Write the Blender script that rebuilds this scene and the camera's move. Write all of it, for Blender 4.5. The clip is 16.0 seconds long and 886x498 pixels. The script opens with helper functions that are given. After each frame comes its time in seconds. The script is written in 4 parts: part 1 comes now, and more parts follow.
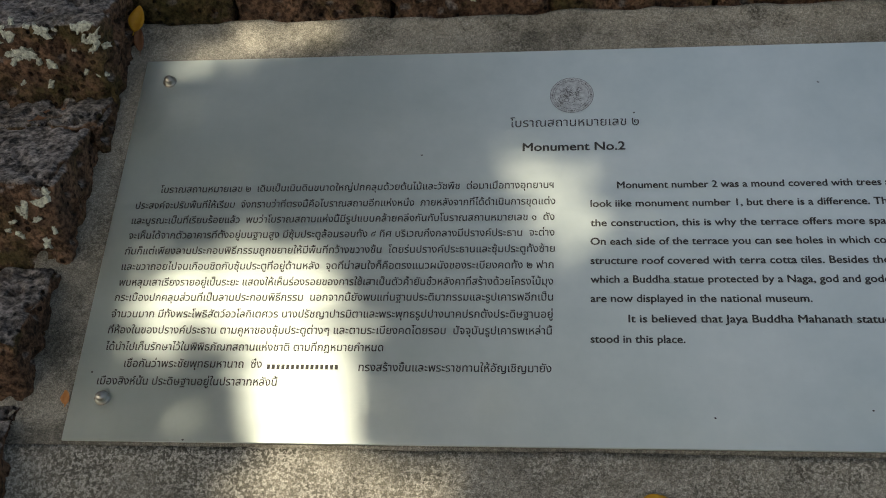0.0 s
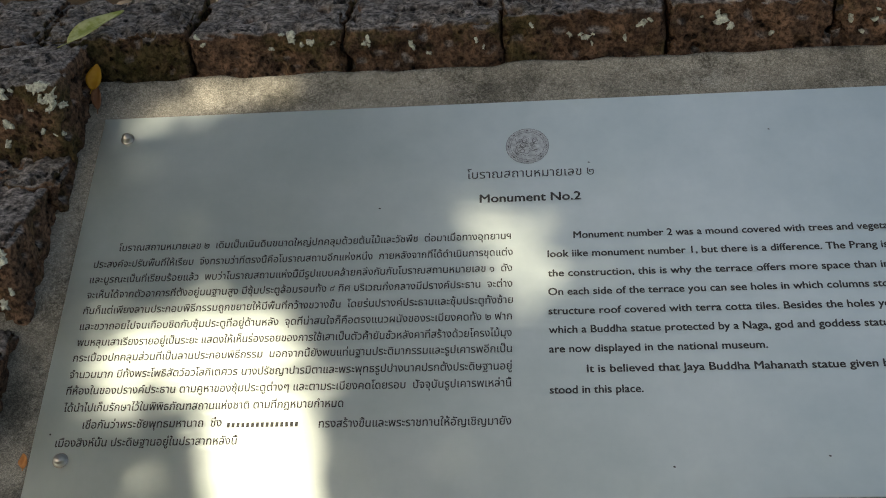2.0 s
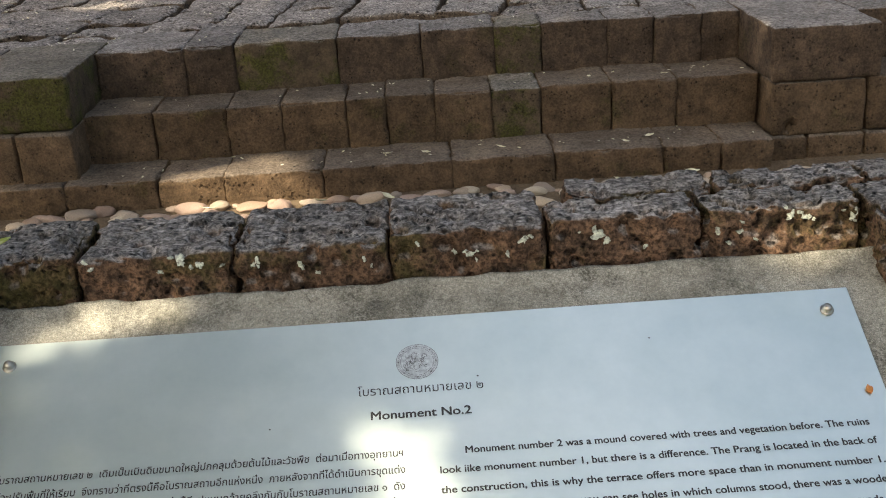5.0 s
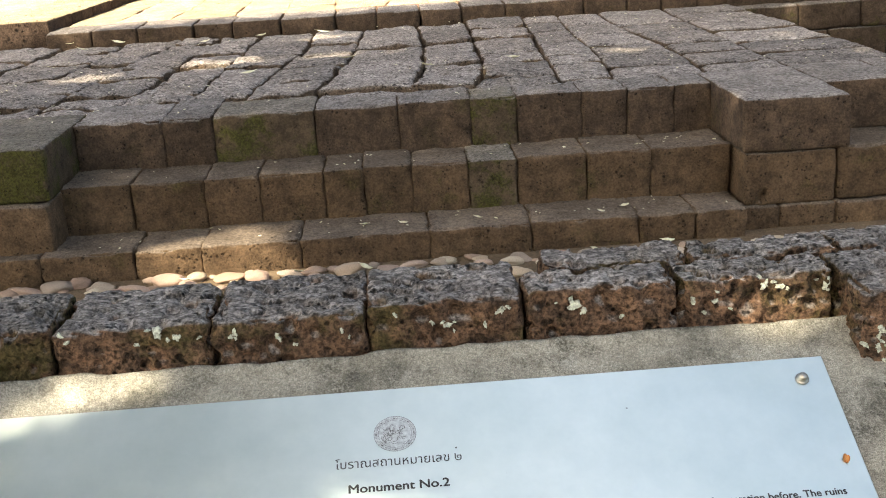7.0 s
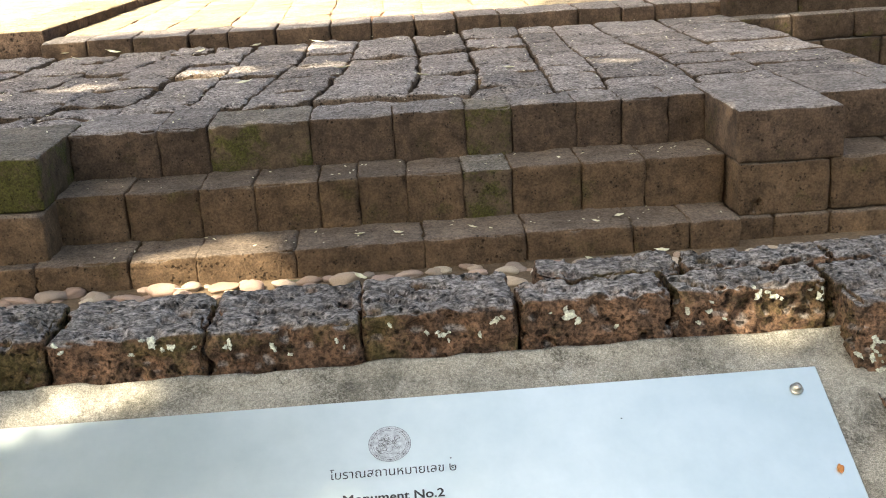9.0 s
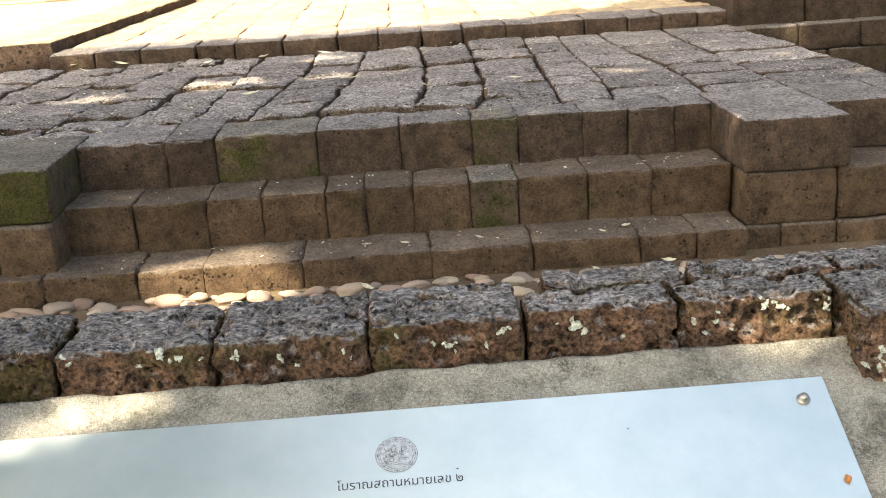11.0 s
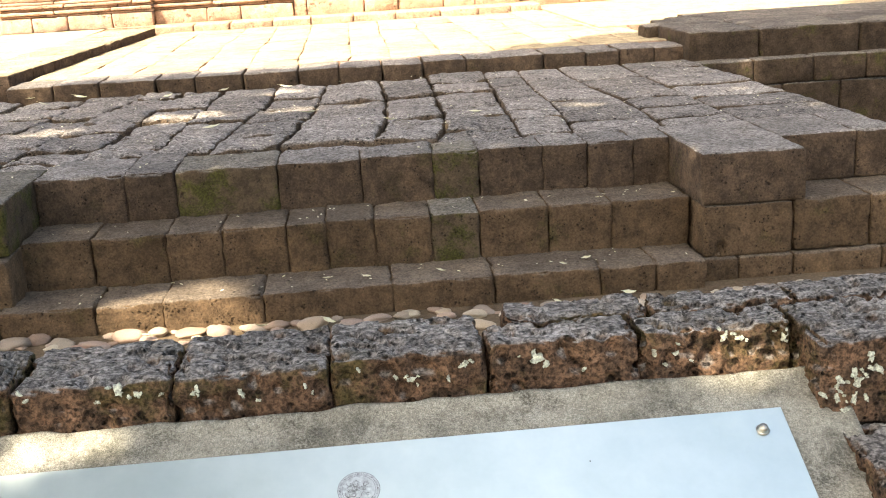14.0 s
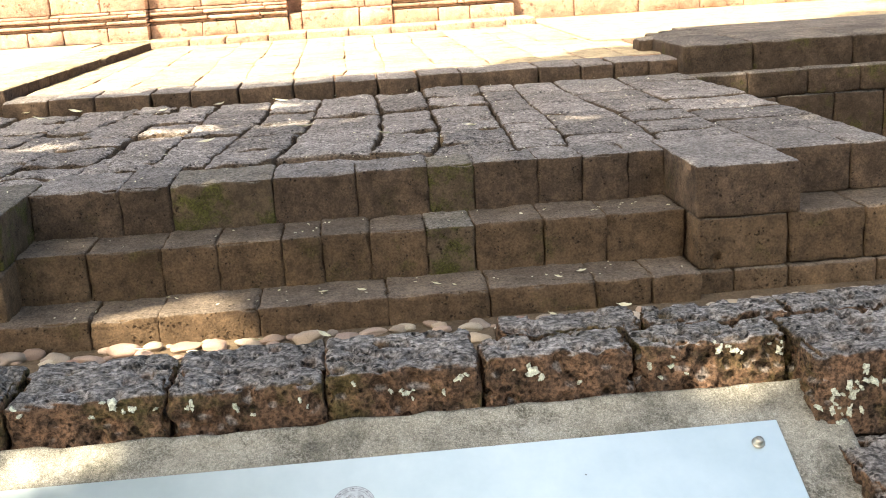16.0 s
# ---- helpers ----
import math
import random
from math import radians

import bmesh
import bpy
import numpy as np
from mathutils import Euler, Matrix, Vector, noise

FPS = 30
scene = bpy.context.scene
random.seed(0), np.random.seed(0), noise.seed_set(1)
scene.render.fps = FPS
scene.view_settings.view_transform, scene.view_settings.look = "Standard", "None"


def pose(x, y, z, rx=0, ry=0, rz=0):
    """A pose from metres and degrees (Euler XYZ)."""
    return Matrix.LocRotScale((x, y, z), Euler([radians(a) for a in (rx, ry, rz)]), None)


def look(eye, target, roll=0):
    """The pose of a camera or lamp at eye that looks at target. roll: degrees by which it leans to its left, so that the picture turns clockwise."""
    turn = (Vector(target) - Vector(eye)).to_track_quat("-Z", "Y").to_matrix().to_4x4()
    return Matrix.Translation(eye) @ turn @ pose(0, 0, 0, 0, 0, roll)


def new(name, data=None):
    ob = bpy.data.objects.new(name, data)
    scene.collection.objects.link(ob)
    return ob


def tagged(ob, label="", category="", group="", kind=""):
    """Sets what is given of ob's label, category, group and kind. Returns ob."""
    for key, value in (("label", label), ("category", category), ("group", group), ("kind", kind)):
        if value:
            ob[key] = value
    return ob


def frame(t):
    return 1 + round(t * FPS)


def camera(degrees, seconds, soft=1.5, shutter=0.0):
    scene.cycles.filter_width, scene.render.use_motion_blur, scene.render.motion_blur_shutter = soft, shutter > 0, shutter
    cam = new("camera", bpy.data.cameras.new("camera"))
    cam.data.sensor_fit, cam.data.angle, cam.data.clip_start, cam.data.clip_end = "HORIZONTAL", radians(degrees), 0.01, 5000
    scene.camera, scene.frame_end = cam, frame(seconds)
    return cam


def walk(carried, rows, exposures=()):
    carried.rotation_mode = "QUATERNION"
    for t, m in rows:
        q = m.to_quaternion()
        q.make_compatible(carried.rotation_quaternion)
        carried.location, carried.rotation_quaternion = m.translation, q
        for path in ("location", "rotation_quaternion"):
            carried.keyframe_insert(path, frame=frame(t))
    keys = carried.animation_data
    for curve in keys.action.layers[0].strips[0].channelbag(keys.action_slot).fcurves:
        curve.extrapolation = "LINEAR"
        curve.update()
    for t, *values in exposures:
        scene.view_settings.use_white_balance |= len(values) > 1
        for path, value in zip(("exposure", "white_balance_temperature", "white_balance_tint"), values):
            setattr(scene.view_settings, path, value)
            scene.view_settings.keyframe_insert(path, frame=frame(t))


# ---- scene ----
cam = camera(43.93, 16.0, soft=1.05)
PATH = [
    (0, (-0.005, -1.433, 1.116), (-0.239, 0.211, 0.001), -4.9),
    (0.5, (-0.006, -1.433, 1.115), (-0.235, 0.215, 0.006), -4.8),
    (1, (0.003, -1.432, 1.118), (-0.218, 0.221, 0.015), -5.0),
    (1.5, (0.007, -1.427, 1.128), (-0.197, 0.226, 0.02), -5.0),
    (2, (0.019, -1.424, 1.136), (-0.17, 0.259, 0.073), -5.2),
    (2.5, (0.03, -1.42, 1.143), (-0.124, 0.306, 0.146), -5.2),
    (3, (0.032, -1.425, 1.147), (-0.067, 0.347, 0.224), -4.9),
    (3.5, (0.033, -1.426, 1.148), (-0.031, 0.372, 0.275), -4.7),
    (4, (0.033, -1.428, 1.151), (0.002, 0.398, 0.334), -4.3),
    (4.5, (0.034, -1.429, 1.152), (0.027, 0.414, 0.376), -4.0),
    (7, (0.035, -1.437, 1.159), (0.096, 0.462, 0.532), -3.6),
    (7.5, (0.035, -1.436, 1.159), (0.105, 0.468, 0.551), -3.5),
    (8, (0.035, -1.438, 1.16), (0.112, 0.467, 0.555), -3.6),
    (8.5, (0.035, -1.438, 1.16), (0.11, 0.465, 0.549), -3.5),
    (11, (0.036, -1.442, 1.163), (0.096, 0.467, 0.57), -3.7),
    (11.5, (0.037, -1.444, 1.164), (0.113, 0.472, 0.595), -3.7),
    (12, (0.036, -1.445, 1.165), (0.137, 0.474, 0.608), -3.6),
    (12.5, (0.037, -1.444, 1.164), (0.156, 0.475, 0.614), -3.5),
    (13, (0.036, -1.444, 1.164), (0.168, 0.476, 0.62), -3.3),
    (13.5, (0.035, -1.446, 1.165), (0.171, 0.474, 0.622), -3.3),
    (14, (0.035, -1.445, 1.165), (0.17, 0.476, 0.625), -3.3),
    (14.5, (0.038, -1.443, 1.165), (0.175, 0.48, 0.635), -3.4),
    (15, (0.037, -1.446, 1.166), (0.18, 0.478, 0.639), -3.4),
    (15.5, (0.037, -1.444, 1.165), (0.181, 0.482, 0.644), -3.4),
    (16, (0.037, -1.445, 1.165), (0.181, 0.482, 0.648), -3.4),
]
# seconds, stops, kelvin, tint
EXPOSURES = [(0.0, 0.14, 7500, 4), (2.0, 0.27, 7500, 4), (4.5, 1.05, 7500, 4), (7.0, 1.64, 7500, 4), (11.5, 1.89, 7500, 4), (16.0, 1.98, 7500, 4)]
walk(cam, [(t, look(eye, target, roll)) for t, eye, target, roll in PATH], EXPOSURES)

# ---- light ----
SUN = Vector((-0.42, -0.42, 0.80)).normalized()      # towards the sun
sun_data = bpy.data.lights.new("sun", "SUN")
sun_data.energy, sun_data.angle, sun_data.color = 4.6, radians(0.53), (1.0, 0.92, 0.81)
sun_lamp = new("sun", sun_data)
sun_lamp.matrix_world = look(SUN * 30, (0, 0, 0))
world = bpy.data.worlds.new("sky")
scene.world = world
world.use_nodes = True
wn = world.node_tree
sky = wn.nodes.new("ShaderNodeTexSky")
sky.sky_type, sky.sun_disc = "NISHITA", False
sky.sun_elevation, sky.sun_rotation = math.asin(SUN.z), math.atan2(SUN.x, SUN.y)
sky.dust_density, sky.air_density, sky.ozone_density = 5.0, 1.0, 1.6
wn.nodes["Background"].inputs["Strength"].default_value = 0.15
wn.links.new(sky.outputs["Color"], wn.nodes["Background"].inputs["Color"])


# ---- materials ----
class Shader:
    """A node material with short ways to add nodes."""

    def __init__(self, name, rough=0.85, metal=0.0, spec=0.4):
        self.mat = bpy.data.materials.new(name)
        self.mat.use_nodes = True
        self.t = self.mat.node_tree
        self.b = self.t.nodes["Principled BSDF"]
        self.b.inputs["Roughness"].default_value = rough
        self.b.inputs["Metallic"].default_value = metal
        self.b.inputs["Specular IOR Level"].default_value = spec
        # each object sees its own piece of the pattern
        spread, shift = self.t.nodes.new("ShaderNodeVectorMath"), self.t.nodes.new("ShaderNodeVectorMath")
        spread.operation, shift.operation = "SCALE", "ADD"
        spread.inputs[0].default_value = (17.0, 31.0, 23.0)
        self.link(self.t.nodes.new("ShaderNodeObjectInfo").outputs["Random"], spread.inputs["Scale"])
        self.link(self.t.nodes.new("ShaderNodeTexCoord").outputs["Object"], shift.inputs[0])
        self.link(spread.outputs[0], shift.inputs[1])
        self.co = shift.outputs[0]

    def node(self, kind, **values):
        n = self.t.nodes.new(kind)
        for key, value in values.items():
            n.inputs[key.replace("_", " ")].default_value = value
        return n

    def link(self, a, b):
        self.t.links.new(a, b)

    def noise(self, scale, detail=4.0, rough=0.6, co=None):
        n = self.node("ShaderNodeTexNoise", Scale=scale, Detail=detail, Roughness=rough)
        self.link(co or self.co, n.inputs["Vector"])
        return n.outputs["Fac"]

    def cells(self, scale, feature="F1", rand=1.0):
        n = self.node("ShaderNodeTexVoronoi", Scale=scale, Randomness=rand)
        n.feature = feature
        self.link(self.co, n.inputs["Vector"])
        return n.outputs["Distance"]

    def ramp(self, fac, *stops):
        n = self.t.nodes.new("ShaderNodeValToRGB")
        e = n.color_ramp.elements
        while len(e) < len(stops):
            e.new(0.5)
        for item, (pos, col) in zip(e, stops):
            item.position = pos
            item.color = (*col, 1) if isinstance(col, tuple) else (col, col, col, 1)
        self.link(fac, n.inputs["Fac"])
        return n.outputs["Color"]

    def mix(self, fac, a, b, how="MIX"):
        n = self.t.nodes.new("ShaderNodeMix")
        n.data_type, n.blend_type = "RGBA", how
        for k, v in ((0, fac), (6, a), (7, b)):
            if isinstance(v, (int, float)):
                n.inputs[k].default_value = v if k == 0 else (v, v, v, 1)
            elif isinstance(v, tuple):
                n.inputs[k].default_value = (*v, 1)
            else:
                self.link(v, n.inputs[k])
        return n.outputs[2]

    def math(self, how, a, b=0.0):
        n = self.t.nodes.new("ShaderNodeMath")
        n.operation = how
        for k, v in enumerate((a, b)):
            if isinstance(v, (int, float)):
                n.inputs[k].default_value = v
            else:
                self.link(v, n.inputs[k])
        return n.outputs[0]

    def random(self):
        return self.node("ShaderNodeObjectInfo").outputs["Random"]

    def up(self):
        n = self.node("ShaderNodeSeparateXYZ")
        self.link(self.node("ShaderNodeNewGeometry").outputs["Normal"], n.inputs[0])
        return n.outputs["Z"]

    def bump(self, height, strength=0.5, distance=0.01):
        n = self.node("ShaderNodeBump", Strength=strength, Distance=distance)
        self.link(height, n.inputs["Height"])
        before = self.b.inputs["Normal"].links
        if before:
            self.link(before[0].from_socket, n.inputs["Normal"])
        self.link(n.outputs["Normal"], self.b.inputs["Normal"])

    def colour(self, c):
        if isinstance(c, tuple):
            self.b.inputs["Base Color"].default_value = (*c, 1)
        else:
            self.link(c, self.b.inputs["Base Color"])
        return self.mat


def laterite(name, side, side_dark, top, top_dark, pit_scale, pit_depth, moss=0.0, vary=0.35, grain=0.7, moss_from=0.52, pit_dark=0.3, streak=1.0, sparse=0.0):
    """Pitted laterite: side colours on steep faces, top colours on faces that look up. streak: how far the upper face's
    ridges run along x.
    """
    s = Shader(name, rough=0.95, spec=0.15)
    big, mid, fine = s.noise(5.0, 3.0), s.noise(26.0, 5.0, 0.7), s.noise(140.0, 3.0, 0.7)
    along = s.node("ShaderNodeMapping")
    along.inputs["Scale"].default_value = (1.0 / streak, 1.0, 1.0)
    s.link(s.co, along.inputs["Vector"])
    ridge = s.noise(75.0, 6.0, 0.75, along.outputs["Vector"])
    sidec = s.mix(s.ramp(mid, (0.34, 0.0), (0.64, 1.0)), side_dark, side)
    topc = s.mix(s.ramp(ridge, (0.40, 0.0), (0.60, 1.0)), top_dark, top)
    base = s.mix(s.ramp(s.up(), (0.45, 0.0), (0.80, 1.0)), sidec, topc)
    base = s.mix(0.5, base, s.ramp(big, (0.3, 0.6), (0.7, 1.3)), "MULTIPLY")
    base = s.mix(0.45, base, s.ramp(s.noise(11.0, 6.0, 0.7), (0.42, 1.15), (0.62, 0.5)), "MULTIPLY")
    base = s.mix(grain, base, s.ramp(fine, (0.39, 0.25), (0.61, 1.75)), "MULTIPLY")
    base = s.mix(1.0, base, s.ramp(s.random(), (0.0, 1.0 - vary), (1.0, 1.0 + vary)), "MULTIPLY")
    if moss:
        spot = s.math("MULTIPLY", s.ramp(s.noise(6.0, 6.0, 0.72), (moss_from, 0.0), (moss_from + 0.09, 1.0)), moss)
        spot = s.math("MULTIPLY", spot, s.ramp(s.up(), (0.4, 1.0), (0.75, 0.2)))
        base = s.mix(spot, base, s.mix(s.ramp(fine, (0.4, 0.0), (0.6, 1.0)), (0.034, 0.036, 0.008), (0.080, 0.082, 0.016)))
    holes = 1.0
    for scale, wide, low in ((pit_scale, 0.20, 0.47 + sparse), (pit_scale * 0.55, 0.17, 0.50 + sparse)):
        cell = s.node("ShaderNodeTexVoronoi", Scale=scale, Randomness=1.0)
        s.link(s.co, cell.inputs["Vector"])
        pits = s.ramp(cell.outputs["Distance"], (wide, 0.0), (wide + 0.13, 1.0))
        gate = s.ramp(s.noise(scale * 0.30, 2.0), (low, 0.0), (low + 0.06, 1.0))
        holes = s.mix(1.0, holes, s.mix(gate, 1.0, pits), "MULTIPLY")
    base = s.mix(1.0, base, s.ramp(holes, (0.0, pit_dark), (0.8, 1.0)), "MULTIPLY")
    s.bump(holes, 0.9, pit_depth)
    s.bump(mid, 0.8, 0.011)
    s.bump(ridge, 0.7, 0.006)
    s.bump(fine, 0.8, 0.003)
    return s.colour(base)


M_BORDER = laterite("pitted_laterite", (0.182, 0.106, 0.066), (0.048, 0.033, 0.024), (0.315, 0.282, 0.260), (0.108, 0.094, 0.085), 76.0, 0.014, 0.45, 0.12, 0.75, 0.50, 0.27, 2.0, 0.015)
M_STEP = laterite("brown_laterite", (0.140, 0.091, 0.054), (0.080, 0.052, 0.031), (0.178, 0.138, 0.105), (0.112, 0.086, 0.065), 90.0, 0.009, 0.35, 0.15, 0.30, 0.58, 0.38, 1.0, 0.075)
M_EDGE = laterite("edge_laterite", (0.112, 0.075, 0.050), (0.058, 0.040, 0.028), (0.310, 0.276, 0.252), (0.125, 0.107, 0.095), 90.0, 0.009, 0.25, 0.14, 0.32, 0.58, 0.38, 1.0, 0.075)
# Shade of the ridge's edge is painted as dark sides, sunlight as a pale top.
M_SHADE_SIDED = laterite("shade_sided_laterite", (0.075, 0.050, 0.036), (0.034, 0.023, 0.017), (0.44, 0.35, 0.23), (0.33, 0.25, 0.155), 50.0, 0.006, 0.0, 0.15, 0.5)
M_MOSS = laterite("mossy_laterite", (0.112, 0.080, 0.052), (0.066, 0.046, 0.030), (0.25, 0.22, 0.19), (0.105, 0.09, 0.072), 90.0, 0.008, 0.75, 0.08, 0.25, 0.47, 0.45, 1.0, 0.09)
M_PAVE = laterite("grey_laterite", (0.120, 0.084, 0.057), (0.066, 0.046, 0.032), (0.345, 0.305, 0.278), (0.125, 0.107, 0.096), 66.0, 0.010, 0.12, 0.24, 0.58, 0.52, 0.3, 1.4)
# Lit copy for the far floors: the sun's pale yellow is in the colour.
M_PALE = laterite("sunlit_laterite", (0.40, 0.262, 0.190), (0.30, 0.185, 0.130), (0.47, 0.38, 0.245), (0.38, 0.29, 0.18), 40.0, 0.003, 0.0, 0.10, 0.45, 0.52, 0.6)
# Mossy laterite copy with the right platform's shade put into its darker colour.
M_SHADED = laterite("shaded_dark_laterite", (0.078, 0.054, 0.037), (0.040, 0.028, 0.020), (0.200, 0.175, 0.155), (0.080, 0.068, 0.060), 95.0, 0.007, 0.5, 0.16, 0.35, 0.54, 0.5, 1.0, 0.08)
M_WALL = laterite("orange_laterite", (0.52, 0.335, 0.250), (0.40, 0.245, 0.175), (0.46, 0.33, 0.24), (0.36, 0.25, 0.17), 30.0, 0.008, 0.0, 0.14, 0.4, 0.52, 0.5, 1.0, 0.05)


def make_concrete(name, coarse):
    s = Shader(name, rough=0.92, spec=0.25)
    body = s.mix(s.ramp(s.noise(5.0, 6.0, 0.68), (0.36, 0.0), (0.60, 1.0)), (0.21, 0.193, 0.155), (0.46, 0.425, 0.355))
    # dark algae in soft blotches, and pale worn patches
    body = s.mix(s.ramp(s.noise(11.0, 6.0, 0.72), (0.47, 0.0), (0.64, 0.85)), body, (0.080, 0.075, 0.058))
    body = s.mix(s.ramp(s.noise(23.0, 5.0, 0.75), (0.60, 0.0), (0.70, 0.55)), body, (0.52, 0.50, 0.45))
    # pale flecks where the cement skin has worn off
    fleck = s.math("MULTIPLY", s.ramp(s.noise(230.0, 3.0, 0.6), (0.47, 0.0), (0.54, 1.0)), s.ramp(s.noise(9.0, 4.0, 0.7), (0.38, 0.25 * coarse), (0.60, coarse)))
    body = s.mix(coarse * 0.55, body, (0.105, 0.098, 0.078))
    body = s.mix(fleck, body, (0.47, 0.445, 0.385))
    # sand grains laid bare, and thin scratches of the trowel
    body = s.mix(0.9, body, s.ramp(s.noise(620.0, 2.0, 0.6), (0.36, 0.58), (0.64, 1.40)), "MULTIPLY")
    body = s.mix(0.7, body, s.ramp(s.noise(210.0, 5.0, 0.8), (0.38, 0.62), (0.62, 1.32)), "MULTIPLY")
    s.bump(s.noise(480.0, 3.0, 0.75), 0.7, 0.002)
    s.bump(s.noise(60.0, 5.0, 0.7), 0.5, 0.006)
    s.bump(s.noise(14.0, 4.0), 0.4, 0.008)
    return s.colour(body)


def make_steel():
    s = Shader("brushed_steel", rough=0.42, metal=1.0)
    stretch = s.node("ShaderNodeMapping")
    stretch.inputs["Scale"].default_value = (2.0, 160.0, 1.0)
    s.link(s.co, stretch.inputs["Vector"])
    lines = s.noise(9.0, 3.0, 0.7, stretch.outputs["Vector"])
    smear = s.noise(3.2, 6.0, 0.68)
    speck = s.ramp(s.noise(55.0, 6.0, 0.8), (0.68, 0.0), (0.78, 1.0))
    c = s.mix(s.ramp(smear, (0.35, 0.0), (0.65, 1.0)), (0.65, 0.735, 0.700), (0.80, 0.865, 0.825))
    c = s.mix(s.math("MULTIPLY", speck, 0.35), c, (0.33, 0.31, 0.27))
    s.link(s.math("ADD", 0.27, s.math("MULTIPLY", s.math("ADD", smear, lines), 0.13)), s.b.inputs["Roughness"])
    s.bump(lines, 0.10, 0.0006)
    s.bump(s.noise(420.0, 4.0, 0.8), 0.22, 0.0006)
    s.bump(s.noise(2.2, 2.0), 0.05, 0.02)
    return s.colour(c)


def plain(name, c, rough=0.7, metal=0.0, grain=60.0, amount=0.35, bump=0.0):
    s = Shader(name, rough=rough, metal=metal)
    k = s.ramp(s.noise(grain, 5.0, 0.65), (0.3, 1.0 - amount), (0.7, 1.0 + amount))
    if bump:
        s.bump(s.noise(grain * 2.0), 0.5, bump)
    return s.colour(s.mix(1.0, c, k, "MULTIPLY"))


def make_pebble():
    s = Shader("river_pebble", rough=0.6, spec=0.4)
    c = s.ramp(s.random(), (0.0, (0.30, 0.175, 0.125)), (0.25, (0.46, 0.36, 0.25)), (0.45, (0.26, 0.205, 0.165)), (0.65, (0.40, 0.27, 0.205)), (0.85, (0.54, 0.46, 0.34)), (1.0, (0.22, 0.135, 0.10)))
    c = s.mix(0.8, c, s.ramp(s.noise(45.0, 5.0, 0.7), (0.3, 0.6), (0.7, 1.3)), "MULTIPLY")
    c = s.mix(s.ramp(s.noise(16.0, 4.0, 0.7), (0.52, 0.0), (0.68, 0.7)), c, (0.12, 0.085, 0.055))
    s.bump(s.noise(120.0), 0.3, 0.002)
    return s.colour(c)


def make_ground():
    s = Shader("sandy_soil", rough=0.95, spec=0.15)
    c = s.mix(s.ramp(s.noise(3.0, 6.0, 0.7), (0.35, 0.0), (0.65, 1.0)), (0.115, 0.080, 0.050), (0.185, 0.135, 0.088))
    c = s.mix(0.8, c, s.ramp(s.noise(90.0, 4.0, 0.8), (0.3, 0.55), (0.7, 1.35)), "MULTIPLY")
    s.bump(s.noise(70.0, 5.0, 0.75), 0.8, 0.01)
    return s.colour(c)


def make_leaf(name, a, b):
    s = Shader(name, rough=0.55, spec=0.3)
    return s.colour(s.mix(s.ramp(s.noise(60.0, 4.0), (0.4, 0.0), (0.62, 1.0)), a, b))


M_CONCRETE, M_APRON = make_concrete("weathered_concrete", 0.42), make_concrete("worn_concrete", 0.9)
M_STEEL, M_PEBBLE, M_GROUND = make_steel(), make_pebble(), make_ground()
M_BOLT = plain("bolt_steel", (0.42, 0.385, 0.335), 0.28, 1.0, 80.0, 0.2)
M_INK = plain("etched_ink", (0.042, 0.040, 0.037), 0.55, 0.0, 300.0, 0.3)
M_FAINT = plain("etched_grey", (0.17, 0.165, 0.16), 0.5, 0.3, 300.0, 0.4)
M_LICHEN = plain("pale_lichen", (0.50, 0.51, 0.42), 0.95, 0.0, 190.0, 0.7, 0.004)
M_JOINT = plain("joint_soil", (0.045, 0.033, 0.023), 0.98, 0.0, 40.0, 0.4, 0.004)
M_PALE_JOINT = plain("pale_joint_sand", (0.34, 0.25, 0.155), 0.98, 0.0, 40.0, 0.3)
M_BARK = plain("bark", (0.10, 0.075, 0.05), 0.95, 0.0, 14.0, 0.5, 0.01)
M_CROWN = plain("green_leaves", (0.055, 0.095, 0.022), 0.5, 0.0, 2.0, 0.4)
M_LEAF_YELLOW = make_leaf("yellow_leaf", (0.42, 0.20, 0.012), (0.50, 0.27, 0.02))
M_LEAF_GREEN = make_leaf("pale_green_leaf", (0.26, 0.29, 0.05), (0.50, 0.50, 0.22))
M_LEAF_BROWN = make_leaf("brown_leaf", (0.17, 0.075, 0.035), (0.28, 0.14, 0.075))
M_LEAF_STRAW = make_leaf("straw_leaf", (0.60, 0.55, 0.34), (0.72, 0.69, 0.54))
M_LEAF_ORANGE = make_leaf("orange_leaf", (0.50, 0.19, 0.05), (0.60, 0.28, 0.10))


# ---- mesh helpers ----
def hashed(i, j, k, seed):
    h = (i.astype(np.int64) * 374761393 + j.astype(np.int64) * 668265263 + k.astype(np.int64) * 2147483647 + seed * 974634777) & 0xFFFFFFFF
    h = ((h ^ (h >> 13)) * 1274126177) & 0xFFFFFFFF
    return ((h ^ (h >> 16)) & 0xFFFFFF) / float(0xFFFFFF)


def field(p, scale, seed=0):
    """Smooth value noise in -1..1 at the rows of p."""
    q = np.asarray(p, float) * scale + 1000.0
    c = np.floor(q)
    f = q - c
    f = f * f * (3 - 2 * f)
    c = c.astype(np.int64)
    out = 0.0
    for dx in (0, 1):
        for dy in (0, 1):
            for dz in (0, 1):
                w = (f[:, 0] if dx else 1 - f[:, 0]) * (f[:, 1] if dy else 1 - f[:, 1]) * (f[:, 2] if dz else 1 - f[:, 2])
                out = out + w * hashed(c[:, 0] + dx, c[:, 1] + dy, c[:, 2] + dz, seed)
    return 2 * out - 1


